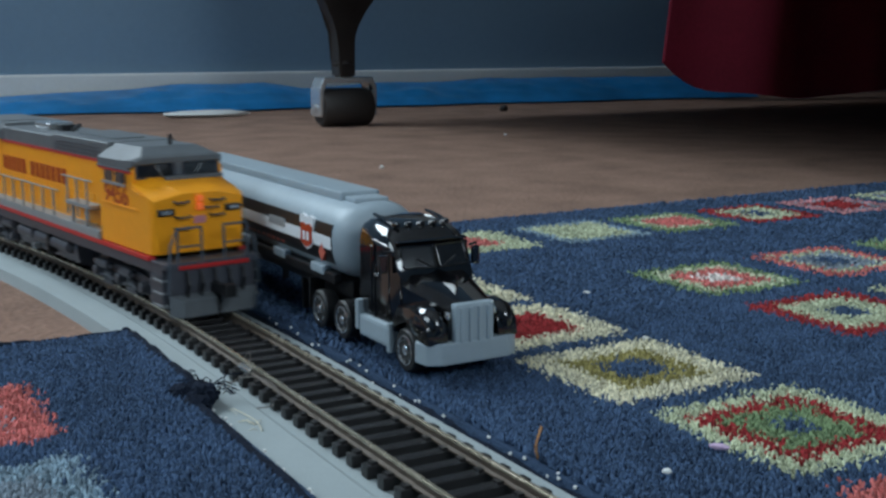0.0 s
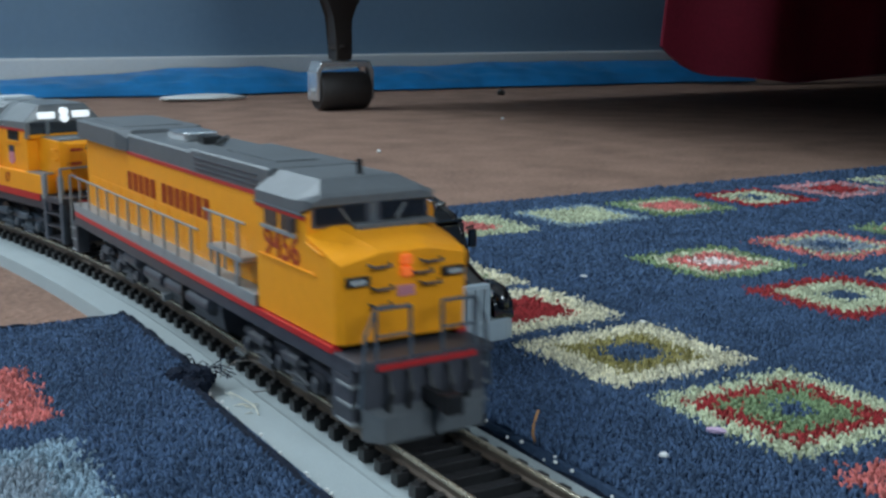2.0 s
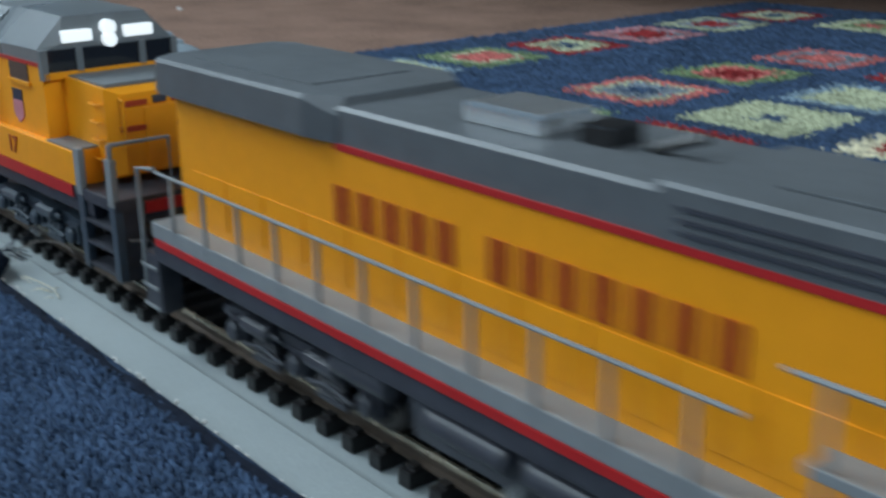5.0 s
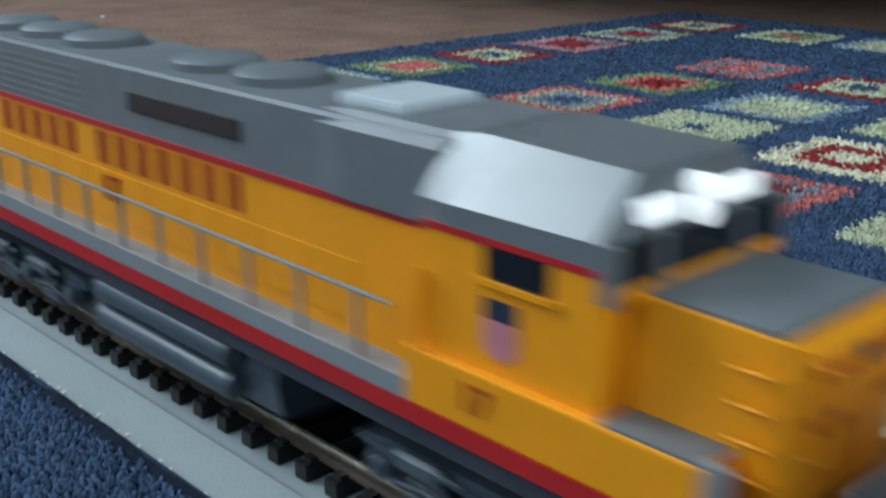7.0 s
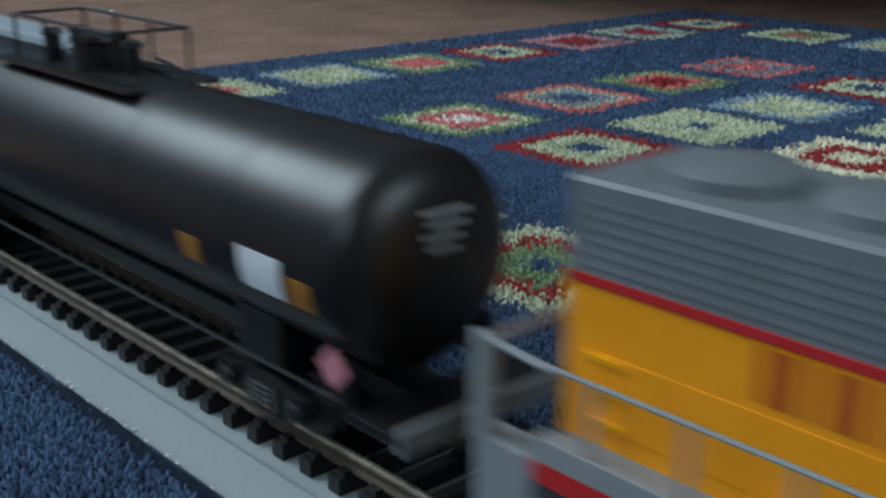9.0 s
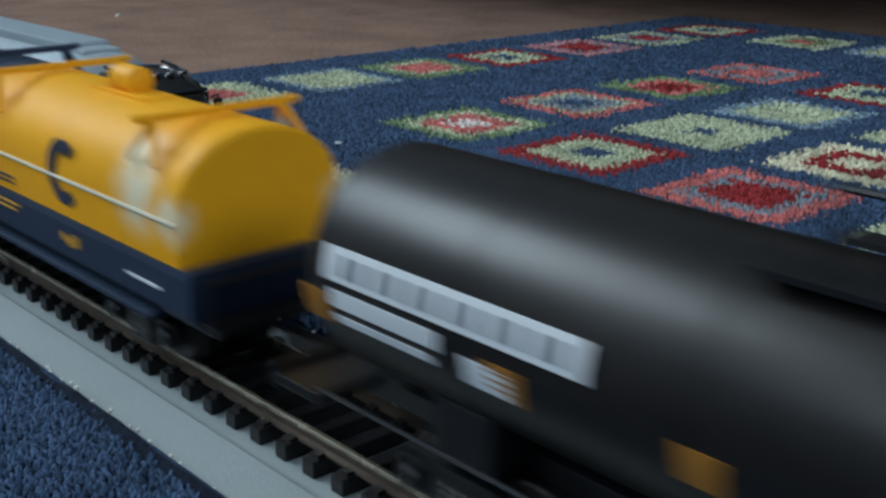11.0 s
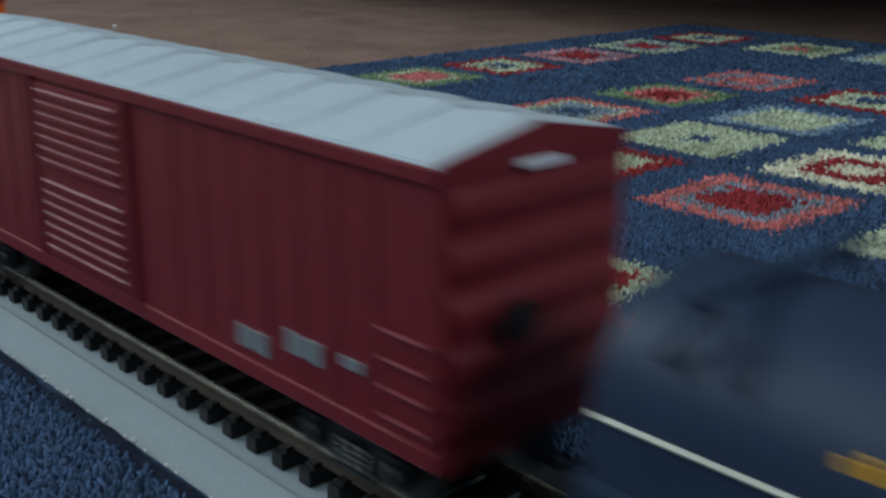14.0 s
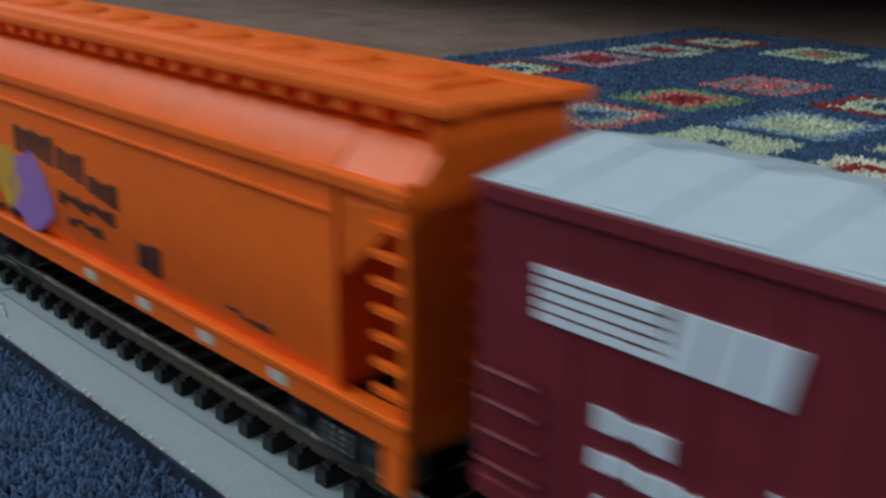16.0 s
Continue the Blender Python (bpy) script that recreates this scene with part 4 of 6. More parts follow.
def box_car():
    c = Car("box_car", "dark red model boxcar with a pale silver roof", "boxcar", 0.095)
    W = 0.0176
    c.box("body", -W, W, 0.0, 0.193, 0.0145, 0.0540, "maroon", 0.0003)
    roof = c.loft("roof", [(0.0, [(-W - 0.0004, 0.0540), (-W - 0.0004, 0.0547), (0, 0.0578), (W + 0.0004, 0.0547), (W + 0.0004, 0.0540)]),
                           (0.193, [(-W - 0.0004, 0.0540), (-W - 0.0004, 0.0547), (0, 0.0578), (W + 0.0004, 0.0547), (W + 0.0004, 0.0540)])], "roofsilver", label="pale silver ribbed roof")
    n = 13
    for k in range(n):
        d = 0.0065 + 0.180 * k / (n - 1)
        part("roof_rib", prism([(-W, 0.0544), (-W, 0.05515), (0, 0.05845), (W, 0.05515), (W, 0.0544), (0, 0.0574)], c.y(d + 0.0044), c.y(d - 0.0044), "y", bevel=0.00045), "roofsilver", roof)
    for d in (-0.0004, 0.1926):
        part("gable", prism([(-W - 0.0003, 0.0530), (-W - 0.0003, 0.0549), (0, 0.0582), (W + 0.0003, 0.0549), (W + 0.0003, 0.0530)], c.y(d + 0.0008), c.y(d), "y"), "maroon", c.ob)
    for s, d in ((-1, 0.0), (1, 0.193)):
        for k in range(5):
            z = 0.0200 + 0.0072 * k
            pts = [(c.y(d), z - 0.0028), (c.y(d + s * 0.0011), z - 0.0012), (c.y(d + s * 0.0013), z), (c.y(d + s * 0.0011), z + 0.0012), (c.y(d), z + 0.0028)]
            part("end_corrugation", prism(pts, -W + 0.0015, W - 0.0015, "x"), "maroon", c.ob)
        c.box("end_sill", -W, W, d - 0.0008 if s < 0 else d, d if s < 0 else d + 0.0008, 0.0130, 0.0160, "maroon", 0.0002)
    c.box("end_plate", -0.0030, 0.0045, -0.0018, -0.0006, 0.0528, 0.0538, "white", 0)
    for sx in (1, -1):
        xs = lambda a, b: sorted((sx * a, sx * b))
        c.box("side_sill", *xs(0.0160, 0.0182), 0.0005, 0.1925, 0.0130, 0.0158, "maroon", 0.0003)
        c.box("eave", *xs(0.0160, 0.0184), 0.0, 0.193, 0.0522, 0.0545, "maroon", 0.0004)
        door = c.box("door", *xs(W - 0.001, W + 0.0006), 0.0822, 0.1182, 0.0160, 0.0515, "maroon", 0.0003, label="ribbed sliding door")
        for k in range(15):
            z = 0.0180 + 0.00225 * k
            if k == 7:
                continue
            part("door_rib", prism([(W + 0.0004, z - 0.0009), (W + 0.0012, z - 0.0003), (W + 0.0012, z + 0.0005), (W + 0.0004, z + 0.0009)] if sx > 0 else
                                   [(-W - 0.0004, z - 0.0009), (-W - 0.0012, z - 0.0003), (-W - 0.0012, z + 0.0005), (-W - 0.0004, z + 0.0009)], c.y(0.1165), c.y(0.0840), "y"), "maroon", door)
        for d in (0.0800, 0.1186):
            c.box("door_post", *xs(W - 0.0005, W + 0.0010), d, d + 0.0016, 0.0150, 0.0530, "maroon", 0.0002)
        for d in [0.0125 + 0.0088 * k for k in range(7)] + [0.1240 + 0.0088 * k for k in range(7)]:
            c.box("panel_seam", *xs(W - 0.0005, W + 0.0002), d, d + 0.0009, 0.0158, 0.0522, "maroon", 0.0001)
        for d0 in (0.0012, 0.1820):
            for k in range(4):
                c.rod("ladder_rung", [(sx * W, d0, 0.0185 + 0.0042 * k), (sx * (W + 0.0012), d0, 0.0185 + 0.0042 * k), (sx * (W + 0.0012), d0 + 0.0095, 0.0185 + 0.0042 * k), (sx * W, d0 + 0.0095, 0.0185 + 0.0042 * k)], "maroon", 0.0004)
        # printed marks
        def mark(d0, d1, z0, z1, name="printed_mark", m="white"):
            if d0 > 0.12:
                d0, d1 = d0 + 0.0055, d1 + 0.0055
            c.box(name, *xs(W - 0.0006, W + 0.00048), d0, d1, z0, z1, m if d0 > 0.12 else "lightgrey", 0)
        for k in range(5):
            mark(0.1590, 0.1774, 0.0396 + 0.0014 * k, 0.0405 + 0.0014 * k, "emblem_stripe")
        for k in range(3):
            part("emblem_block", prism([(c.y(0.1645 - 0.005 * k), 0.0396), (c.y(0.1600 - 0.005 * k), 0.0396), (c.y(0.1585 - 0.005 * k), 0.0461), (c.y(0.1630 - 0.005 * k), 0.0461)], sx * (W - 0.0006), sx * (W + 0.00048), "x"), "white", c.ob)
        for a, b, z0, z1 in ((0.1575, 0.1682, 0.0290, 0.0317), (0.1500, 0.1685, 0.0240, 0.0265), (0.1590, 0.1672, 0.0190, 0.0210), (0.1480, 0.1560, 0.0176, 0.0196), (0.1375, 0.1445, 0.0273, 0.0307),
                             (0.0395, 0.0480, 0.0176, 0.0212), (0.0255, 0.0345, 0.0204, 0.0240), (0.1190, 0.1220, 0.0195, 0.0202), (0.0160, 0.0215, 0.0224, 0.0240), (0.030, 0.046, 0.0138, 0.0143), (0.155, 0.168, 0.0160, 0.0165)):
            w = 0.0028
            n = max(1, int((b - a) / w))
            for k in range(n):
                e = (b - a) / n
                mark(a + e * k, a + e * (k + 0.8), z0 + (0.0004 if k % 3 == 1 else 0), z1 - (0.0003 if k % 2 else 0))
    c.box("centre_sill", -0.004, 0.004, -0.002, 0.192, 0.0095, 0.0146, "black")
    c.rod("brake_wheel_shaft", [(0.006, -0.0015, 0.0330), (0.006, -0.0035, 0.0330)], "maroon", 0.0006)
    part("brake_wheel", lathe([(c.y(-0.0030), 0.0022), (c.y(-0.0030), 0.0030), (c.y(-0.0036), 0.0030), (c.y(-0.0036), 0.0022)], (0.006, 0, 0.0330), "y", 16), "black", c.ob)
    c.bogie(0.0250, 2, 0.0200, "black", 0.0048)
    c.bogie(0.1650, 2, 0.0200, "black", 0.0048)
    c.coupler(0.0, -1)
    c.coupler(0.190, 1)
    c.done(1.329, 0.070)


def hopper_car():
    c = Car("hopper_car", "bright orange model covered hopper car with printed sides", "hopper car", 0.095)
    body = [(-0.0160, 0.0165), (-0.0176, 0.0200), (-0.0180, 0.0320), (-0.0176, 0.0450), (-0.0168, 0.0500), (-0.0115, 0.0555), (0.0115, 0.0555), (0.0168, 0.0500), (0.0176, 0.0450), (0.0180, 0.0320), (0.0176, 0.0200), (0.0160, 0.0165)]
    c.loft("body", [(0.0185, body), (0.1715, body)], "orange", smooth=True)
    slope = [(-0.0172, 0.0330), (-0.0174, 0.0450), (-0.0165, 0.0498), (-0.0115, 0.0553), (0.0115, 0.0553), (0.0165, 0.0498), (0.0174, 0.0450), (0.0172, 0.0330)]
    for d0, d1 in ((0.0010, 0.0190), (0.1890, 0.1710)):
        tip = [(x, max(z, 0.0470)) for x, z in slope]
        c.loft("end_slope", [(d0, tip), (d1, slope)], "orange")
        dd = sorted((d0, d0 + (0.0016 if d0 < 0.1 else -0.0016)))
        for sx in (1, -1):
            c.box("corner_post", *sorted((sx * 0.0160, sx * 0.0180)), *dd, 0.0120, 0.0510, "orange", 0.0003)
            inner = sorted((d1 - (0.002 if d0 < 0.1 else -0.002), d1))
            c.box("bay_post", *sorted((sx * 0.0160, sx * 0.0179)), *inner, 0.0165, 0.0480, "orange", 0.0002)
            for k in range(8):
                lo, hi = sorted((d0, d0 + (0.0075 if d0 < 0.1 else -0.0075)))
                c.box("ladder_rung", *sorted((sx * 0.0168, sx * 0.0182)), lo, hi, 0.0195 + 0.0040 * k, 0.0206 + 0.0040 * k, "orange", 0.0001)
            c.box("foot_step", *sorted((sx * 0.0155, sx * 0.0178)), *sorted((d0 + (0.001 if d0 < 0.1 else -0.001), d0 + (0.006 if d0 < 0.1 else -0.006))), 0.0050, 0.0122, "orange", 0.0004)
        for k in range(8):
            c.box("end_rung", -0.0060, 0.0060, dd[0] - 0.0003, dd[1] - 0.0008, 0.0195 + 0.0040 * k, 0.0202 + 0.0040 * k, "orange", 0)
        c.box("end_beam", -0.0180, 0.0180, *dd, 0.0120, 0.0172, "orange", 0.0003)
        c.box("end_panel", -0.0162, 0.0162, *((0.0022, 0.0036) if d0 < 0.1 else (0.1864, 0.1878)), 0.0172, 0.0500, "orange", 0.0003)
    for sx in (1, -1):
        xs = lambda a, b: sorted((sx * a, sx * b))
        c.box("side_sill", *xs(0.0150, 0.0182), 0.0010, 0.1890, 0.0120, 0.0158, "orange", 0.0004)
        c.box("sill_lip", *xs(0.0150, 0.0188), 0.0010, 0.1890, 0.0158, 0.0170, "orange", 0.0003)
        c.box("top_chord", *xs(0.0160, 0.0184), 0.0010, 0.1890, 0.0478, 0.0500, "orange", 0.0005)
        c.box("running_board", *xs(0.0080, 0.0142), -0.0020, 0.1920, 0.0592, 0.0613, "orange", 0.0007)
        c.box("side_seam", *xs(0.0170, 0.0183), 0.0190, 0.1710, 0.0436, 0.0443, "orange", 0.0002)
        for k in range(24):
            d = 0.004 + 0.0079 * k
            c.box("board_bracket", *xs(0.0105, 0.0136), d, d + 0.0036, 0.0572, 0.0594, "orange", 0.0005)
        for d in (0.0300, 0.0520, 0.0740, 0.0960):
            c.box("stencil", *xs(0.0176, 0.0185), d, d + 0.0045, 0.0132, 0.0150, "bone", 0)
        # printed side: dark bars, purple and yellow shapes
        for d0, d1, z0, z1, m in ((0.0850, 0.0980, 0.0300, 0.0345, "brownprint"), (0.0990, 0.1120, 0.0320, 0.0378, "brownprint"), (0.1130, 0.1330, 0.0330, 0.0392, "brownprint"), (0.0870, 0.1120, 0.0262, 0.0290, "brownprint"),
                                  (0.0930, 0.1080, 0.0225, 0.0245, "brownprint"), (0.0700, 0.0790, 0.0205, 0.0260, "brownprint"), (0.0350, 0.0480, 0.0205, 0.0213, "brownprint"), (0.1350, 0.1600, 0.0180, 0.0195, "brownprint")):
            n = max(1, int((d1 - d0) / 0.0034))
            for k in range(n):
                e = (d1 - d0) / n
                c.box("lettering_bar", *xs(0.0168, 0.01815 if z1 < 0.036 else 0.0180), d0 + e * k, d0 + e * (k + 0.78), z0 + 0.0006 * (k % 3), z1 - 0.0005 * (k % 2), m, 0)
        for nm, cy, cz, ry, rz, m, ph in (("purple_print", 0.1260, 0.0255, 0.0105, 0.0085, "purple", 0.4), ("yellow_print", 0.1370, 0.0270, 0.0060, 0.0070, "goldprint", 1.3)):
            pts = [(c.y(cy) + ry * math.cos(2 * math.pi * k / 18) * (1 + 0.2 * math.sin(3 * k + ph)), cz + rz * math.sin(2 * math.pi * k / 18) * (1 + 0.15 * math.sin(2 * k + ph))) for k in range(18)]
            part(nm, prism(pts, sx * 0.0165, sx * 0.01825, "x"), m, c.ob)
    part("roof_trough", prism([(-0.0085, 0.0553), (-0.0085, 0.0606), (-0.0055, 0.0618), (0.0055, 0.0618), (0.0085, 0.0606), (0.0085, 0.0553)], c.y(0.180), c.y(0.010), "y", bevel=0.0004), "orange", c.ob)
    for k in range(9):
        part("hatch_cover", lathe([(0.0610, 0.0056), (0.0624, 0.0052), (0.0629, 0.0038), (0.0631, 0.0)], (0, c.y(0.018 + 0.0192 * k), 0), "z", 16), "orange", c.ob, smooth=True)
    for d in (0.0028, 0.1858):
        part("end_wall", prism([(-0.0168, 0.0430), (-0.0165, 0.0500), (-0.0120, 0.0553), (-0.0120, 0.0594), (0.0120, 0.0594), (0.0120, 0.0553), (0.0165, 0.0500), (0.0168, 0.0430)], c.y(d + 0.0014), c.y(d), "y"), "orange", c.ob)
    for d in (-0.0020, 0.1810):
        c.box("end_running_board", -0.0080, 0.0080, d, d + 0.0110, 0.0598, 0.0610, "orange", 0.0003)
        c.box("board_support", -0.0125, 0.0125, *((0.0010, 0.0026) if d < 0 else (0.1874, 0.1890)), 0.0500, 0.0600, "orange", 0.0002)
    for d in (0.050, 0.095, 0.140):
        c.loft("discharge_bay", [(d - 0.018, [(-0.015, 0.0166), (0.015, 0.0166), (0.010, 0.0155), (-0.010, 0.0155)]), (d - 0.006, [(-0.015, 0.0166), (0.015, 0.0166), (0.007, 0.0040), (-0.007, 0.0040)]),
                                 (d + 0.006, [(-0.015, 0.0166), (0.015, 0.0166), (0.007, 0.0040), (-0.007, 0.0040)]), (d + 0.018, [(-0.015, 0.0166), (0.015, 0.0166), (0.010, 0.0155), (-0.010, 0.0155)])], "orange")
    c.box("centre_sill", -0.004, 0.004, -0.002, 0.192, 0.0085, 0.0122, "black")
    c.bogie(0.0240, 2, 0.0200, "black", 0.0048)
    c.bogie(0.1660, 2, 0.0200, "black", 0.0048)
    c.coupler(0.0, -1)
    c.coupler(0.190, 1)
    c.done(1.5345, 0.071)


def scuffed(name, colour, pale, spots):
    """Paint worn pale in soft blotches round the given spots: (place, radius)."""
    m = mat(name, colour, 0.48, var=0.06, spec=0.3)
    nt = m.node_tree
    b = nt.nodes["Principled BSDF"]
    base = b.inputs["Base Color"].links[0].from_socket
    co = nt.nodes.new("ShaderNodeTexCoord")
    grain = nt.nodes.new("ShaderNodeTexNoise")
    grain.inputs["Scale"].default_value, grain.inputs["Detail"].default_value = 260, 6
    nt.links.new(co.outputs["Object"], grain.inputs["Vector"])
    total = None
    for place, radius in spots:
        off = nt.nodes.new("ShaderNodeVectorMath")
        off.operation = "DISTANCE"
        off.inputs[1].default_value = place
        nt.links.new(co.outputs["Object"], off.inputs[0])
        fall = nt.nodes.new("ShaderNodeMapRange")
        fall.interpolation_type = "SMOOTHSTEP"
        fall.inputs["From Min"].default_value, fall.inputs["From Max"].default_value = 0.0, radius
        fall.inputs["To Min"].default_value, fall.inputs["To Max"].default_value = 1.0, 0.0
        nt.links.new(off.outputs["Value"], fall.inputs["Value"])
        if total is None:
            total = fall.outputs[0]
        else:
            mx = nt.nodes.new("ShaderNodeMath")
            mx.operation = "MAXIMUM"
            nt.links.new(total, mx.inputs[0])
            nt.links.new(fall.outputs[0], mx.inputs[1])
            total = mx.outputs[0]
    wear = nt.nodes.new("ShaderNodeMath")
    wear.operation, wear.use_clamp = "MULTIPLY", True
    lift = nt.nodes.new("ShaderNodeMapRange")
    lift.inputs["From Min"].default_value, lift.inputs["From Max"].default_value = 0.36, 0.60
    lift.inputs["To Min"].default_value, lift.inputs["To Max"].default_value = 0.55, 1.6
    nt.links.new(grain.outputs["Fac"], lift.inputs["Value"])
    nt.links.new(total, wear.inputs[0])
    nt.links.new(lift.outputs[0], wear.inputs[1])
    mix = nt.nodes.new("ShaderNodeMix")
    mix.data_type = "RGBA"
    sock = [i for i in mix.inputs if i.type == "RGBA"]
    sock[1].default_value = (*pale, 1)
    nt.links.new(wear.outputs[0], mix.inputs[0])
    nt.links.new(base, sock[0])
    nt.links.new([o for o in mix.outputs if o.type == "RGBA"][0], b.inputs["Base Color"])
    return m


M["scuffedyellow"] = scuffed("worn_yellow_paint", (0.92, 0.405, 0.006), (0.86, 0.72, 0.48), [((sx * x, y, z), r) for sx in (1, -1) for x, y, z, r in ((0.0168, 0.0765, 0.0345, 0.0115), (0.0150, 0.0745, 0.0400, 0.0080), (0.0173, 0.0885, 0.0312, 0.0065))])
M["roofgrey"] = mat("weathered_grey_paint", (0.112, 0.122, 0.130), 0.48, var=0.16, scale=60)
M["greygloss"] = mat("polished_grey_paint", (0.165, 0.180, 0.187), 0.29, var=0.08)
M["slate"] = mat("slate_grey_plastic", (0.065, 0.083, 0.105), 0.4, var=0.2)
M["rustdark"] = mat("dark_filter_mesh", (0.035, 0.022, 0.020), 0.6, var=0.25)
M["bone"] = mat("aged_white_paint", (0.62, 0.58, 0.46), 0.5, var=0.1)
M["headlamp_red"] = mat("orange_lens", (0.9, 0.16, 0.03), 0.3, emit=0.35)
for build in (wide_cab_locomotive, low_nose_locomotive, tank_car, coil_car, box_car, hopper_car):
    build()

# ---- rugs ----
PILE = {
    "navy": (0.053, 0.088, 0.155), "cream": (0.66, 0.61, 0.44), "sage": (0.46, 0.49, 0.33), "green": (0.18, 0.25, 0.13), "darkred": (0.29, 0.034, 0.036), "coral": (0.55, 0.155, 0.140),
    "olive": (0.28, 0.24, 0.09), "slate": (0.21, 0.25, 0.29), "pink": (0.50, 0.23, 0.24), "white": (0.70, 0.62, 0.58), "blueish": (0.22, 0.30, 0.36)}
for k, v in PILE.items():
    M["pile_" + k] = mat("rug_pile_" + k, v, 0.95, var=0.42, scale=55, spec=0.12, island=0.9, bscale=500)
# centre, bands from the outside inwards with their share of the half width
H = 0.0238
SQUARES = [
    (0.2015, 0.2440, ("cream", 1, "olive", 0.62, "navy", 0.33)), (0.2030, 0.1865, ("sage", 1, "darkred", 0.74, "green", 0.52, "navy", 0.18)),
    (0.2020, 0.3010, ("cream", 1, "darkred", 0.58)), (0.2030, 0.3570, ("cream", 1, "green", 0.6)), (0.2030, 0.4410, ("sage", 1, "coral", 0.4)),
    (0.2030, 0.1290, ("coral", 1, "slate", 0.75, "coral", 0.5)), (0.2030, 0.0720, ("sage", 1, "pink", 0.5)), (0.2030, 0.0150, ("darkred", 1, "cream", 0.6)),
    (0.2680, 0.4420, ("sage", 1, "coral", 0.45)), (0.3300, 0.4420, ("blueish", 1, "sage", 0.80)), (0.3865, 0.4410, ("green", 1, "sage", 0.70, "coral", 0.56)),
    (0.4450, 0.4410, ("darkred", 1, "sage", 0.70, "navy", 0.28)), (0.5060, 0.4410, ("pink", 1, "slate", 0.7, "darkred", 0.58)), (0.5660, 0.4410, ("sage", 1, "slate", 0.7, "darkred", 0.45)),
    (0.6270, 0.4410, ("darkred", 1, "sage", 0.7, "navy", 0.30)), (0.6240, 0.3720, ("sage", 1, "green", 0.6, "coral", 0.3)), (0.6240, 0.3100, ("blueish", 1, "sage", 0.75)), (0.6240, 0.2480, ("coral", 1, "slate", 0.6)),
    (0.6240, 0.1860, ("sage", 1, "darkred", 0.6)), (0.6240, 0.1240, ("green", 1, "cream", 0.6)),
    (0.3085, 0.3260, ("green", 1, "sage", 0.80, "coral", 0.62, "white", 0.28)), (0.3740, 0.3275, ("coral", 1, "sage", 0.76, "slate", 0.62, "navy", 0.28)), (0.4365, 0.3270, ("green", 1, "coral", 0.66, "darkred", 0.42)),
    (0.5000, 0.3250, ("coral", 1, "slate", 0.74, "coral", 0.46)),
    (0.3070, 0.2610, ("darkred", 1, "sage", 0.72, "navy", 0.26)), (0.3665, 0.2580, ("sage", 1, "navy", 0.22)), (0.4245, 0.2560, ("blueish", 1, "sage", 0.76)), (0.4900, 0.2560, ("darkred", 1, "sage", 0.72, "navy", 0.30)),
    (0.3010, 0.1935, ("coral", 1, "slate", 0.72, "darkred", 0.54)), (0.3620, 0.1920, ("cream", 1, "darkred", 0.62, "cream", 0.32)), (0.4235, 0.1910, ("sage", 1, "olive", 0.6, "green", 0.3)), (0.4870, 0.1910, ("coral", 1, "cream", 0.5)),
    (0.3010, 0.1270, ("sage", 1, "pink", 0.6)), (0.3620, 0.1260, ("darkred", 1, "slate", 0.6)), (0.4235, 0.1260, ("green", 1, "coral", 0.6)), (0.4870, 0.1260, ("sage", 1, "navy", 0.3)),
    (0.3010, 0.0610, ("coral", 1, "sage", 0.6)), (0.3620, 0.0610, ("blueish", 1, "sage", 0.7)), (0.4235, 0.0610, ("darkred", 1, "cream", 0.5)), (0.4870, 0.0610, ("green", 1, "slate", 0.5)),
]
LEFT_SQUARES = [(0.0265, 0.2920, ("coral", 1, "slate", 0.55)), (0.0265, 0.2290, ("blueish", 1, "slate", 0.6)), (-0.0400, 0.2920, ("sage", 1, "darkred", 0.6)), (-0.1050, 0.2920, ("darkred", 1, "cream", 0.6))]
rng = np.random.default_rng(7)


def tufts(xy, height, width, base):
    """Cut-pile tufts: three-sided yarn ends, each leaning its own way. Returns points and faces."""
    n = len(xy)
    a = rng.uniform(0, 2 * np.pi, n)
    width = min(width, 0.0014)
    w = width * rng.uniform(0.75, 1.25, n)
    lean = rng.normal(0, width * 0.95, (n, 2))
    h = height * rng.uniform(0.78, 1.12, n)
    v = np.zeros((n, 6, 3))
    for k in range(3):
        t = a + 2.0944 * k
        v[:, k, 0], v[:, k, 1], v[:, k, 2] = xy[:, 0] + w * np.cos(t), xy[:, 1] + w * np.sin(t), base
        v[:, 3 + k, 0], v[:, 3 + k, 1] = xy[:, 0] + lean[:, 0] + 0.50 * w * np.cos(t), xy[:, 1] + lean[:, 1] + 0.50 * w * np.sin(t)
        v[:, 3 + k, 2] = base + h + rng.normal(0, height * 0.06, n)
    return v


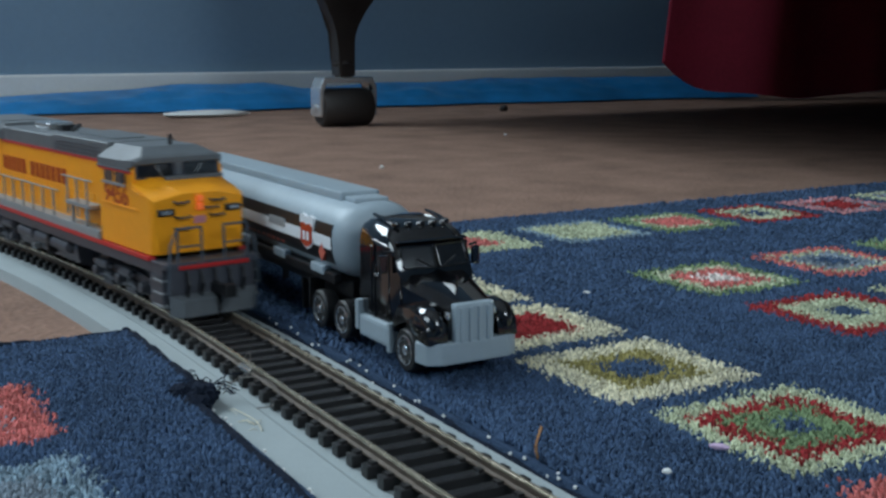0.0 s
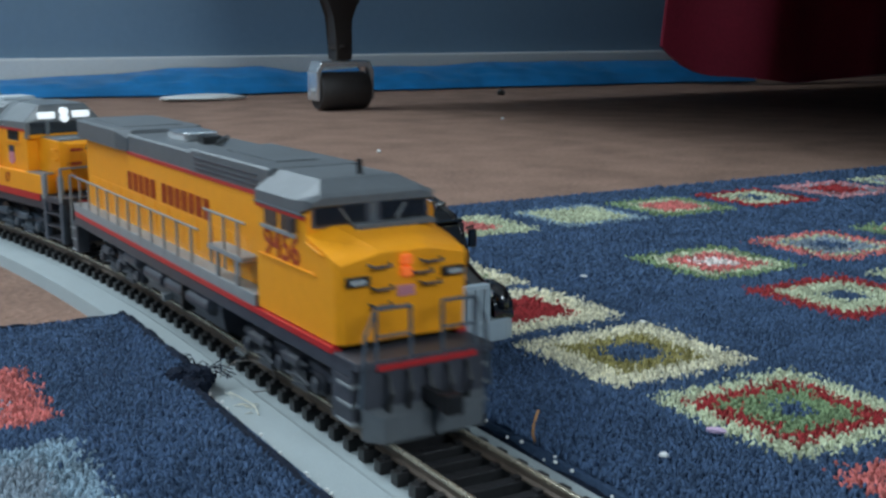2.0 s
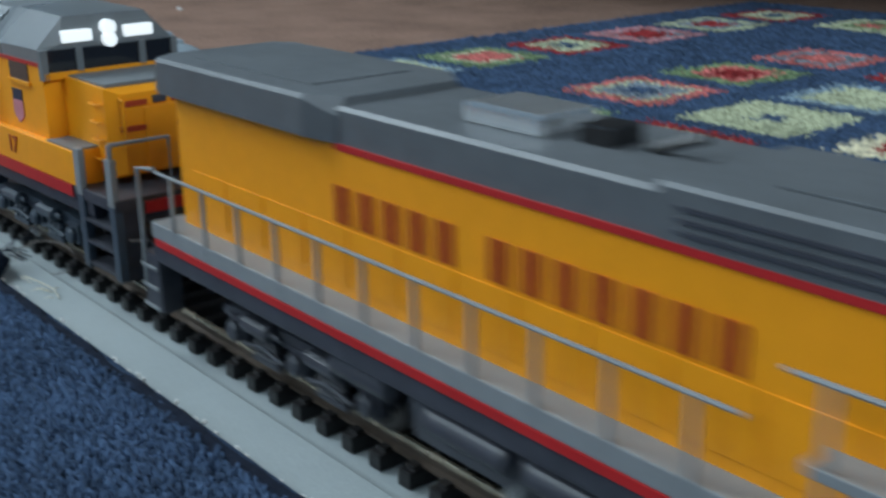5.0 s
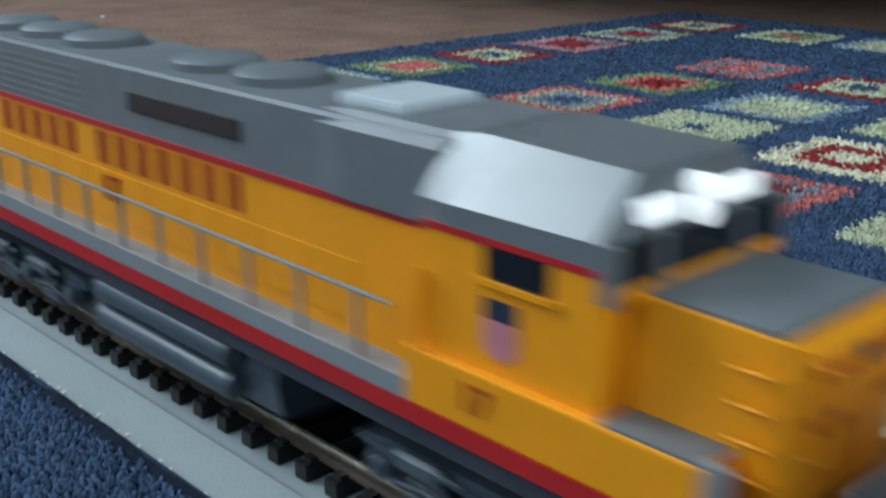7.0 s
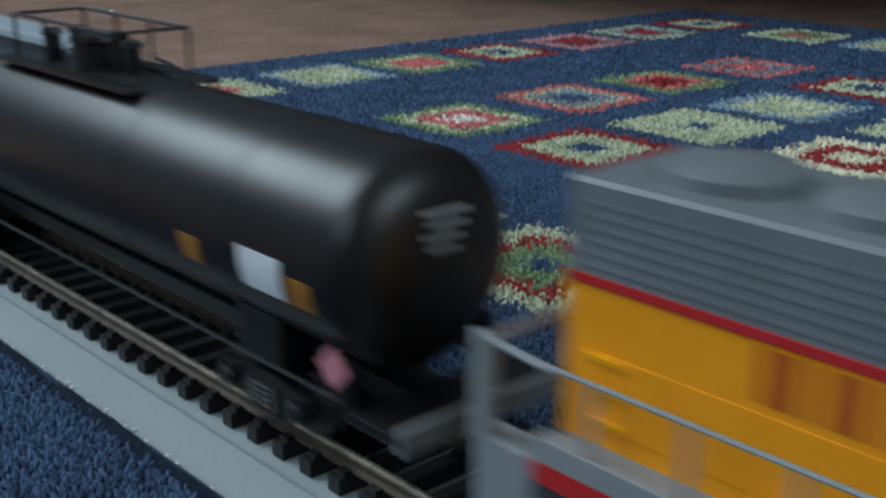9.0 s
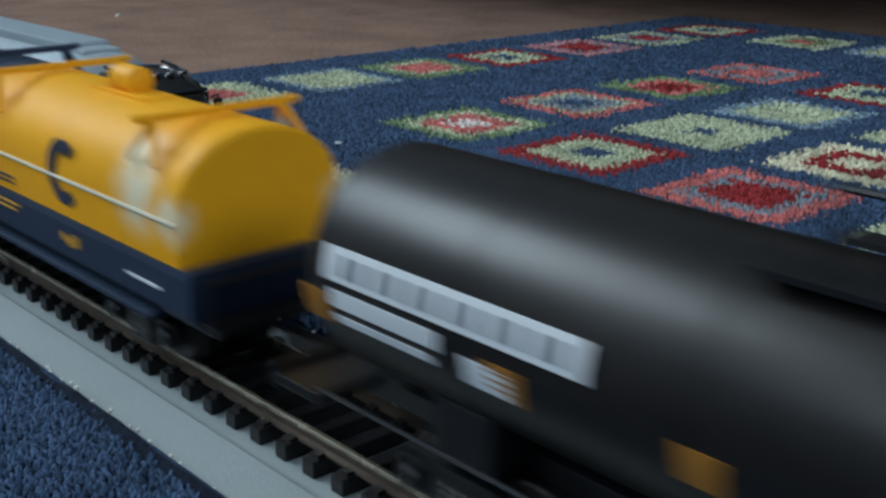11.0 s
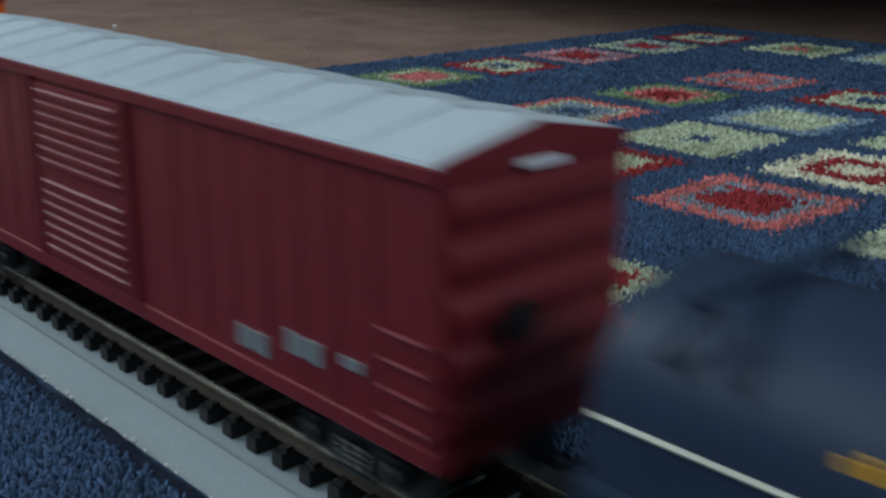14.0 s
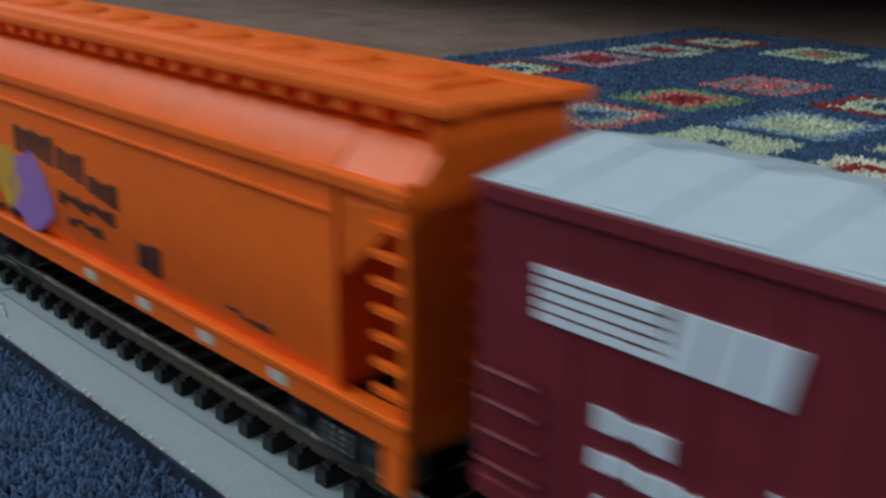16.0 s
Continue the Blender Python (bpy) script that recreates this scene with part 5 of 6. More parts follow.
def tuft_mesh(name, groups, parent, label=""):
    """One mesh of tufts, a material for each colour."""
    me = bpy.data.meshes.new(name)
    vs, mats = [], []
    for i, (colour, v) in enumerate(groups):
        me.materials.append(M["pile_" + colour])
        vs.append(v.reshape(-1, 3))
        mats.append(np.full(len(v) * 4, i))
    vs, mats = np.concatenate(vs), np.concatenate(mats)
    n = len(vs) // 6
    o = (np.arange(n) * 6)[:, None]
    quads = np.array([[0, 1, 4, 3], [1, 2, 5, 4], [2, 0, 3, 5]])
    q = (o[:, None, :] + quads[None]).reshape(n, 12)
    tri = o + np.array([[3, 4, 5]])
    loops = np.concatenate([q, tri], 1).ravel()
    starts = (np.arange(n) * 15)[:, None] + np.array([[0, 4, 8, 12]])
    me.vertices.add(len(vs))
    me.vertices.foreach_set("co", vs.ravel())
    me.loops.add(len(loops))
    me.loops.foreach_set("vertex_index", loops)
    me.polygons.add(n * 4)
    me.polygons.foreach_set("loop_start", starts.ravel())
    me.polygons.foreach_set("material_index", mats)
    me.update()
    me.validate()
    ob = new(name, me)
    ob.parent = parent
    if label:
        ob["label"] = label
    return ob


def scatter(x0, x1, y0, y1, step):
    nx, ny = int((x1 - x0) / step), int((y1 - y0) / step)
    gx, gy = np.meshgrid(x0 + (np.arange(nx) + 0.5) * step, y0 + (np.arange(ny) + 0.5) * step)
    g = np.stack([gx.ravel(), gy.ravel()], 1)
    return g + rng.uniform(-0.5, 0.5, g.shape) * step


def rug(name, label, x0, x1, y0, y1, squares, zones):
    """A rug: a backing slab, a navy pile and woven squares, each with its bands of colour."""
    ob = thing(name, label, "rug")
    part("backing", box(x0, x1, y0, y1, 0.0004, 0.0066, 0.0012), "rug", ob)
    cells = [[] for _ in squares]
    ground = []
    for ax, bx, ay, by, step in zones:
        g = scatter(ax, bx, ay, by, step)
        wob = np.stack([np.sin(g[:, 1] * 900) * 0.0006, np.sin(g[:, 0] * 870) * 0.0006], 1) + rng.normal(0, 0.0015, g.shape)
        free = np.ones(len(g), bool)
        for i, (cx, cy, bands) in enumerate(squares):
            r = np.maximum(np.abs(g[:, 0] + wob[:, 0] - cx), np.abs(g[:, 1] + wob[:, 1] - cy)) / H
            inside = free & (r < 1)
            if inside.any():
                free &= ~inside
                cells[i].append((g[inside], r[inside], step))
        ground.append((g[free], step))
    tuft_mesh("pile", [("navy", np.concatenate([tufts(g, 0.0015, s * 0.72, 0.0068) for g, s in ground]))], ob)["kind"] = "stuff"
    for (cx, cy, bands), parts in zip(squares, cells):
        if not parts:
            continue
        groups = []
        n = len(bands) // 2
        for k in range(n):
            colour, hi = bands[2 * k], bands[2 * k + 1]
            lo = bands[2 * k + 3] if k + 1 < n else -1
            v = [tufts(g[(r <= hi) & (r > lo)], 0.0018, s * 0.70, 0.0067) for g, r, s in parts]
            v = np.concatenate(v)
            if len(v):
                groups.append((colour, v))
        if groups:
            tuft_mesh("woven_square", groups, ob, " ".join(dict.fromkeys(b for b in bands[::2])) + " woven square")
    return ob


rug_main = rug("area_rug", "navy shaggy rug with rows of coloured squares", 0.1380, 0.689, -0.45, 0.503, SQUARES,
               [(0.1392, 0.30, 0.10, 0.30, 0.00088), (0.30, 0.42, 0.10, 0.30, 0.00120), (0.1392, 0.42, 0.30, 0.50, 0.0015), (0.42, 0.687, 0.10, 0.50, 0.0020), (0.1395, 0.45, 0.0, 0.10, 0.0021), (0.45, 0.687, 0.0, 0.10, 0.004), (0.142, 0.687, -0.44, 0.0, 0.0060)])
rug_side = rug("side_rug", "navy shaggy rug with stitched edge beside the track", -0.62, 0.0888, -0.55, 0.3640, LEFT_SQUARES,
               [(-0.02, 0.0850, 0.10, 0.3610, 0.00095), (0.0850, 0.0915, 0.2900, 0.3610, 0.00095), (-0.24, -0.02, 0.05, 0.361, 0.0030), (-0.61, 0.0855, -0.54, 0.05, 0.0060)])
# dark bound edges
M["binding"] = mat("dark_navy_binding", (0.012, 0.017, 0.030), 0.95, var=0.4, scale=120, bump=0.8, bscale=900, spec=0.1)


def binding(ob, a, b, n=160, height=0.0078):
    """A rolled cloth edge from a to b, slightly uneven."""
    a, b = Vector(a), Vector(b)
    side = (b - a).normalized().cross(Vector((0, 0, 1)))
    rings = []
    for k in range(n + 1):
        p = a.lerp(b, k / n)
        w = 1 + 0.14 * noise.noise(p * 70) + 0.10 * noise.noise(p * 260)
        rings.append([tuple(p + side * (0.0030 * w * math.cos(math.pi * j / 7)) + Vector((0, 0, 0.0004 + height * w * math.sin(math.pi * j / 7) ** 0.8))) for j in range(8)])
    part("binding", loft(rings), "binding", ob, "dark bound edge", True)


part("lifted_edge", box(0.0860, 0.0915, 0.2880, 0.3625, 0.0050, 0.0068, 0.0008), "rug", rug_side)
binding(rug_side, (0.0858, 0.02, 0), (0.0858, 0.2900, 0))
binding(rug_side, (0.0858, 0.2880, 0.0004), (0.0910, 0.2960, 0.0004), 12)
binding(rug_side, (0.0910, 0.2950, 0.0004), (0.0905, 0.3640, 0.0004), 40)
binding(rug_side, (-0.10, 0.3625, 0), (0.0910, 0.3625, 0), 90)
binding(rug_main, (0.1400, 0.02, 0), (0.1400, 0.503, 0), height=0.0058)
# stitches along the bound edges, each a small pale bead
stitch = lathe([(-0.0005, 0.0), (-0.0003, 0.00038), (0.0003, 0.00038), (0.0005, 0.0)], (0, 0, 0), "y", 6)
st_me = bpy.data.meshes.new("stitch")
stitch.to_mesh(st_me)
stitch.free()
st_me.materials.append(M["lint"])
for k in range(90):
    for ob, x in ((rug_side, 0.0890), (rug_main, 0.1381)):
        if rng.random() < (0.72 if ob is rug_side else 0.5):
            s = new("stitch", st_me)
            s.parent = ob
            s.matrix_basis = pose(x + rng.normal(0, 0.0004), 0.06 + 0.0034 * k + rng.normal(0, 0.0008), 0.0056 + rng.normal(0, 0.0006), 0, 0, rng.uniform(-40, 40))

# frayed corner of the side rug, with loose threads by the rail joint
fray = thing("frayed_tuft", "frayed dark navy tuft of rug beside the track", "rug tuft")
for dx, dy, dz, ra, rb in ((0.0, 0.0, 0.0075, 0.0042, 0.0034), (-0.0030, -0.0050, 0.0068, 0.0036, 0.0028), (0.0012, 0.0052, 0.0070, 0.0034, 0.0026), (-0.0042, 0.0030, 0.0078, 0.0034, 0.0026)):
    bm = bmesh.new()
    bmesh.ops.create_icosphere(bm, subdivisions=4, radius=1)
    for q in bm.verts:
        n = q.co.normalized()
        q.co = n * (1 + 0.28 * noise.noise(n * 2.2 + Vector((dx, dy, dz)) * 900) + 0.16 * noise.noise(n * 9))
        q.co = Vector((q.co.x * ra + 0.0893 + dx, q.co.y * ra * 1.2 + 0.2830 + dy, q.co.z * rb + dz))
    part("yarn_knot", bm, "binding", fray, smooth=True)
for k in range(26):
    p = Vector((0.0905 + rng.normal(0, 0.0022), 0.2830 + rng.normal(0, 0.005), 0.0095))
    e = p + Vector((rng.normal(0.001, 0.003), rng.normal(0, 0.004), rng.uniform(-0.003, 0.003)))
    part("fibre", rod([p, (p + e) / 2 + Vector((0, 0, 0.0012)), e], 0.00016, 4), "binding", fray)
for k in range(8):
    p = Vector((0.0945 + rng.normal(0, 0.0010), 0.2640 + rng.normal(0, 0.004), 0.0049))
    e = p + Vector((rng.normal(0, 0.0016), rng.normal(0, 0.004), rng.uniform(0, 0.0006)))
    part("pale_fibre", rod([p, (p + e) / 2 + Vector((0, 0, 0.0005)), e], 0.00012, 4), "bone", fray)


def thread(name, label, pts, r, material):
    fine = []
    P = [Vector(p) for p in pts]
    for i in range(len(P) - 1):
        a, b, c, d = P[max(i - 1, 0)], P[i], P[i + 1], P[min(i + 2, len(P) - 1)]
        for k in range(6):
            t = k / 6
            fine.append(0.5 * ((2 * b) + (c - a) * t + (2 * a - 5 * b + 4 * c - d) * t * t + (3 * b - a - 3 * c + d) * t ** 3))
    fine.append(P[-1])
    return tagged(part(name, rod(fine, r, 6), material), label, "thread")


thread("loose_wire", "thin copper wire loop at the rail joint", [(0.0960, 0.2860, 0.0060), (0.0990, 0.2830, 0.0105), (0.1040, 0.2790, 0.0110), (0.1065, 0.2740, 0.0090), (0.1045, 0.2700, 0.0062), (0.1000, 0.2720, 0.0052)], 0.00015, "wire")
thread("loose_wire", "thin copper wire curled round the rail joint", [(0.1075, 0.3010, 0.0103), (0.1080, 0.2980, 0.0130), (0.1070, 0.2950, 0.0095), (0.1040, 0.2950, 0.0060), (0.0990, 0.2930, 0.0070), (0.0960, 0.2900, 0.0055)], 0.00015, "wire")
thread("loose_thread", "pale loose thread lying on the roadbed", [(0.0930, 0.2700, 0.0070), (0.0960, 0.2620, 0.0056), (0.0950, 0.2550, 0.0052)], 0.00018, "bone")
joint = thing("rail_joiner", "small bright metal rail joiner", "rail joiner")
part("sleeve", box(0.1065, 0.1098, 0.2955, 0.3035, 0.0070, 0.0086, 0.0003), "chrome", joint)

# bits on the rug
thread("straw", "dry brown straw lying on the rug", [(0.1392, 0.2010, 0.0072), (0.1378, 0.1998, 0.0098), (0.1376, 0.1990, 0.0124), (0.1388, 0.1992, 0.0152)], 0.00034, "straw")


def fluff(name, label, x, y, z, a, b, m):
    bm = bmesh.new()
    bmesh.ops.create_icosphere(bm, subdivisions=2, radius=1)
    for q in bm.verts:
        q.co = q.co * (1 + 0.25 * noise.noise(q.co * 2.5 + Vector((x, y, 0)) * 90))
        q.co = Vector((q.co.x * a, q.co.y * b, q.co.z * b * 0.8))
    ob = tagged(part(name, bm, m, smooth=True), label, "fluff", "bits of fluff")
    ob.location, ob.rotation_euler = (x, y, z), (0, 0, radians(-50))
    return ob


fluff("fluff", "white fluff ball on the rug", 0.1552, 0.1765, 0.0092, 0.0011, 0.0008, "lint")
fluff("fluff", "lilac fluff strand on the rug", 0.1747, 0.1817, 0.0094, 0.0024, 0.0009, "lilac")
fluff("fluff", "white fluff crumb on the rug", 0.2229, 0.2653, 0.0092, 0.0009, 0.0006, "lint")
fluff("fluff", "white fluff crumb on the rug", 0.2470, 0.3270, 0.0090, 0.0013, 0.0006, "lint")
fluff("crumb", "pale crumb on the carpet", 0.4060, 0.8050, 0.0012, 0.0018, 0.0015, "lint")
fluff("crumb", "dark crumb on the carpet", 0.8900, 1.3800, 0.004, 0.0060, 0.0060, "rubber")
fluff("crumb", "pale crumb on the carpet", 0.6600, 1.0200, 0.0012, 0.0018, 0.0014, "lint")

# ---- toy lorry on the rug ----
M["rim"] = mat("bright_plated_rim", (0.80, 0.81, 0.82), 0.14, 0.9, var=0.1)
M["tyre"] = mat("black_toy_tyre", (0.012, 0.012, 0.013), 0.5, var=0.3)


def lorry():
    """Tractor and tank trailer; nose along +y, wheels on the rug."""
    t = thing("toy_tanker_truck", "glossy black toy lorry with silver tank trailer on rug", "toy truck", m=pose(0.1570, 0.2565, 0.0088, 0, 0, 180))

    def b(name, x0, x1, d0, d1, z0, z1, m, bevel=0.0006, label=""):
        return part(name, box(x0, x1, -d1, -d0, z0, z1, bevel), m, t, label)

    def lf(name, rings, m, label="", smooth=False):
        return part(name, loft([[(x, -d, z) for x, z in p] for d, p in rings]), m, t, label, smooth)
    # bumper with swept corners
    part("bumper", prism([(-0.0148, -0.0075), (-0.0140, -0.0020), (-0.0105, 0.0), (0.0105, 0.0), (0.0140, -0.0020), (0.0148, -0.0075), (0.0125, -0.0075), (0.0, -0.0050), (-0.0125, -0.0075)], 0.0045, 0.0105, "z", bevel=0.0006), "silverplastic", t, "grey plastic bumper")
    lf("bonnet", [(0.0025, [(-0.0070, 0.0085), (-0.0072, 0.0190), (-0.0050, 0.0205), (0.0050, 0.0205), (0.0072, 0.0190), (0.0070, 0.0085)]),
                  (0.0100, [(-0.0085, 0.0085), (-0.0090, 0.0205), (-0.0060, 0.0228), (0.0060, 0.0228), (0.0090, 0.0205), (0.0085, 0.0085)]),
                  (0.0250, [(-0.0120, 0.0085), (-0.0122, 0.0235), (-0.0090, 0.0262), (0.0090, 0.0262), (0.0122, 0.0235), (0.0120, 0.0085)])], "gloss", smooth=True)
    grille = b("grille", -0.0062, 0.0062, 0.0004, 0.0034, 0.0090, 0.0208, "silverplastic", 0.0012, "grey plastic radiator grille")
    for k in range(4):
        part("grille_bar", box(-0.0048 + 0.0028 * k, -0.0036 + 0.0028 * k, -0.0010, 0.0002, 0.0100, 0.0198, 0.0004), "silverplastic", grille)
    for sx in (1, -1):
        # wheel arch
        pts = [(-0.0010, 0.0100), (-0.0018, 0.0150), (-0.0055, 0.0182), (-0.0120, 0.0190), (-0.0185, 0.0180), (-0.0225, 0.0120), (-0.0215, 0.0095), (-0.0190, 0.0130), (-0.0140, 0.0152), (-0.0100, 0.0140), (-0.0080, 0.0100)]
        part("fender", prism(pts, sx * 0.0078, sx * 0.0142, "x", bevel=0.0007), "gloss", t, smooth=True)
        bm = bmesh.new()
        bmesh.ops.create_uvsphere(bm, u_segments=20, v_segments=12, radius=1)
        for q in bm.verts:
            q.co = Vector((sx * 0.0108 + 0.0040 * q.co.x, -0.0078 + 0.0072 * q.co.y, 0.0146 + 0.0052 * q.co.z))
        part("headlight", bm, "gloss", t, "black rounded headlight housing", True)
        b("bonnet_light", *sorted((sx * 0.0066, sx * 0.0078)), 0.0020, 0.0035, 0.0165, 0.0185, "chrome", 0.0004)
        b("fuel_tank", *sorted((sx * 0.0098, sx * 0.0143)), 0.0240, 0.0430, 0.0045, 0.0110, "silverplastic", 0.0012, "grey plastic step tank")
        b("step_plate", *sorted((sx * 0.0095, sx * 0.0147)), 0.0225, 0.0243, 0.0035, 0.0120, "silverplastic", 0.0004)
        b("step_plate", *sorted((sx * 0.0095, sx * 0.0147)), 0.0425, 0.0445, 0.0060, 0.0150, "silverplastic", 0.0004)
        b("side_window", *sorted((sx * 0.0112, sx * 0.0128)), 0.0275, 0.0345, 0.0270, 0.0335, "glass", 0.0003)
        b("mirror", *sorted((sx * 0.0138, sx * 0.0164)), 0.0245, 0.0258, 0.0258, 0.0312, "gloss", 0.0005)
    # cab and sleeper under one rounded roof
    def cab_ring(w, top, rise):
        pts = [(-w, 0.0085), (-w, top - rise)]
        for k in range(1, 10):
            a = math.pi * k / 10
            pts.append((-w * math.copysign(abs(math.cos(a)) ** 0.55, math.cos(a)), top - rise + rise * math.sin(a) ** 0.7))
        return pts + [(w, top - rise), (w, 0.0085)]
    lf("cab", [(0.0212, cab_ring(0.0118, 0.0266, 0.0020)), (0.0238, cab_ring(0.0122, 0.0318, 0.0030)), (0.0256, cab_ring(0.0125, 0.0350, 0.0045)), (0.0285, cab_ring(0.0126, 0.0374, 0.0058)),
               (0.0330, cab_ring(0.0126, 0.0388, 0.0066)), (0.0390, cab_ring(0.0126, 0.0395, 0.0068)), (0.0440, cab_ring(0.0126, 0.0394, 0.0066)), (0.0458, cab_ring(0.0122, 0.0386, 0.0066))], "gloss", smooth=True)
    for sx in (1, -1):
        ws = part("windscreen", box(-0.0048, 0.0048, -0.0003, 0.0003, -0.0032, 0.0030, 0.0003), "glass", t, "dark plastic windscreen")
        ws.matrix_basis = pose(sx * 0.0053, -0.0226, 0.0300, 26, 0, -sx * 7)
        trim = part("window_trim", rod([(-0.0049, 0.0004, -0.0033), (0.0049, 0.0004, -0.0033), (0.0049, 0.0004, 0.0031), (-0.0049, 0.0004, 0.0031), (-0.0049, 0.0004, -0.0030)], 0.00028, 6), "gloss", t)
        trim.matrix_basis = pose(sx * 0.0053, -0.0226, 0.0300, 26, 0, -sx * 7)
        part("wiper", rod([(sx * 0.0020, -0.0208, 0.0274), (sx * 0.0062, -0.0214, 0.0298)], 0.0002, 5), "black", t)
        part("door_seam", rod([(sx * 0.0127, -0.0262, 0.0095), (sx * 0.0128, -0.0262, 0.0330), (sx * 0.0128, -0.0350, 0.0340), (sx * 0.0127, -0.0350, 0.0095)], 0.00022, 5), "gloss", t)
        part("side_window_trim", rod([(sx * 0.0129, -0.0272, 0.0268), (sx * 0.0129, -0.0272, 0.0325), (sx * 0.0129, -0.0342, 0.0330), (sx * 0.0129, -0.0342, 0.0268), (sx * 0.0129, -0.0274, 0.0268)], 0.00028, 6), "gloss", t)
        part("door_handle", box(*sorted((sx * 0.0126, sx * 0.0133)), -0.0345, -0.0322, 0.0236, 0.0243, 0.0002), "chrome", t)
        part("sleeper_panel", box(*sorted((sx * 0.0122, sx * 0.0129)), -0.0445, -0.0368, 0.0120, 0.0320, 0.0005), "gloss", t)
        part("mirror_arm", rod([(sx * 0.0124, -0.0240, 0.0318), (sx * 0.0150, -0.0246, 0.0322), (sx * 0.0150, -0.0250, 0.0300)], 0.0004, 6), "gloss", t)
        part("roof_bar", rod([(sx * 0.0080, -0.0300, 0.0384), (sx * 0.0086, -0.0350, 0.0392), (sx * 0.0086, -0.0430, 0.0398)], 0.0005, 6), "gloss", t)
    b("sun_visor", -0.0112, 0.0112, 0.0232, 0.0258, 0.0340, 0.0347, "gloss", 0.0003)
    for k in range(5):
        part("roof_light", box(-0.0085 + 0.004 * k, -0.0069 + 0.004 * k, -0.0312, -0.0286, 0.0378, 0.0392, 0.0005), "gloss", t)
    b("chassis", -0.0060, 0.0060, 0.0300, 0.0860, 0.0070, 0.0110, "black")
    b("bonnet_seam", -0.0003, 0.0003, 0.0100, 0.0240, 0.0226, 0.0264, "gloss", 0)

    def wheel(d, sx, r=0.0060):
        cx = sx * 0.0112
        tyre = part("tyre", lathe([(cx - 0.0025, r * 0.62), (cx - 0.0025, r * 0.92), (cx - 0.0020, r), (cx + 0.0020, r), (cx + 0.0025, r * 0.92), (cx + 0.0025, r * 0.62)], (0, -d, r), "x", 26), "tyre", t, "black toy tyre", True)
        rim = lathe([(cx - 0.0018, r * 0.66), (cx + sx * 0.0026, r * 0.70), (cx + sx * 0.0027, r * 0.64), (cx + sx * 0.0012, r * 0.54), (cx + sx * 0.0010, r * 0.36), (cx + sx * 0.0022, r * 0.30), (cx + sx * 0.0028, r * 0.18), (cx + sx * 0.0029, 0.0)], (0, -d, r), "x", 18)
        rim_ob = part("rim", rim, "rim", tyre, "chrome wheel rim", True)
        for k in range(8):
            a = 2 * math.pi * k / 8
            part("wheel_nut", box(*sorted((cx + sx * 0.0015, cx + sx * 0.0026)), -d + r * 0.5 * math.cos(a) - 0.0003, -d + r * 0.5 * math.cos(a) + 0.0003, r + r * 0.5 * math.sin(a) - 0.0003, r + r * 0.5 * math.sin(a) + 0.0003), "chrome", tyre)
            part("rim_slot", lathe([(cx + sx * 0.0010, 0.00055), (cx + sx * 0.00135, 0.00055), (cx + sx * 0.00136, 0.0001)], (0, -d + r * 0.45 * math.cos(a + 0.39), r + r * 0.45 * math.sin(a + 0.39)), "x", 8), "black", tyre)
    for sx in (1, -1):
        for d in (0.0150, 0.0560, 0.0730, 0.1950, 0.2110):
            wheel(d, sx)
        b("mudguard", *sorted((sx * 0.0085, sx * 0.0140)), 0.0795, 0.0805, 0.0050, 0.0150, "black", 0.0002)
    # tank trailer: an oval barrel
    def oval(w, h, zc, n=28):
        return [(w * math.copysign(abs(math.cos(2 * math.pi * k / n)) ** 0.8, math.cos(2 * math.pi * k / n)), zc + h * math.copysign(abs(math.sin(2 * math.pi * k / n)) ** 0.8, math.sin(2 * math.pi * k / n))) for k in range(n)]
    lf("tank_barrel", [(0.0524, oval(0.0030, 0.0026, 0.0290)), (0.0529, oval(0.0072, 0.0062, 0.0290)), (0.0545, oval(0.0110, 0.0094, 0.0290)), (0.0570, oval(0.0131, 0.0111, 0.0290)), (0.0605, oval(0.0141, 0.0120, 0.0290)),
                       (0.0640, oval(0.0143, 0.0122, 0.0290)), (0.2200, oval(0.0143, 0.0122, 0.0290)), (0.2240, oval(0.0133, 0.0112, 0.0290)), (0.2255, oval(0.006, 0.005, 0.0290))], "silverplastic", "pale silver plastic tank", True)
    b("tank_ridge", -0.0068, 0.0068, 0.0700, 0.2180, 0.0402, 0.0432, "silverplastic", 0.0008)
    b("tank_ridge_end", -0.0058, 0.0058, 0.0615, 0.0702, 0.0400, 0.0420, "silverplastic", 0.0008)

    def skin(z, lift):
        """How far the barrel's side stands out at a height."""
        v = min(1.0, abs(z - 0.0290) / 0.0122) ** 1.25
        return 0.0143 * (1 - v * v) ** 0.4 + lift

    def wrap(name, d0, d1, z0, z1, lift, m, label=""):
        """A print that follows the barrel's curve, on both sides."""
        for sx in (1, -1):
            rows = []
            for d in (d1, d0):
                zs = [z0 + (z1 - z0) * k / 6 for k in range(7)]
                rows.append([(sx * skin(z, lift), -d, z) for z in zs] + [(sx * (skin(z, lift) - 0.0012), -d, z) for z in zs[::-1]])
            part(name, loft(rows), m, t, label, True)
    wrap("stripe", 0.0615, 0.2150, 0.0222, 0.0345, 0.00012, "black", "black printed band")
    wrap("stripe", 0.0615, 0.2150, 0.0268, 0.0306, 0.00026, "white", "white printed band")
    wrap("grey_mark", 0.0980, 0.1120, 0.0288, 0.0316, 0.00038, "lightgrey")
    for k in range(9):
        wrap("small_mark", 0.1010 + 0.0045 * k, 0.1028 + 0.0045 * k, 0.0232, 0.0240, 0.00026, "coralprint")
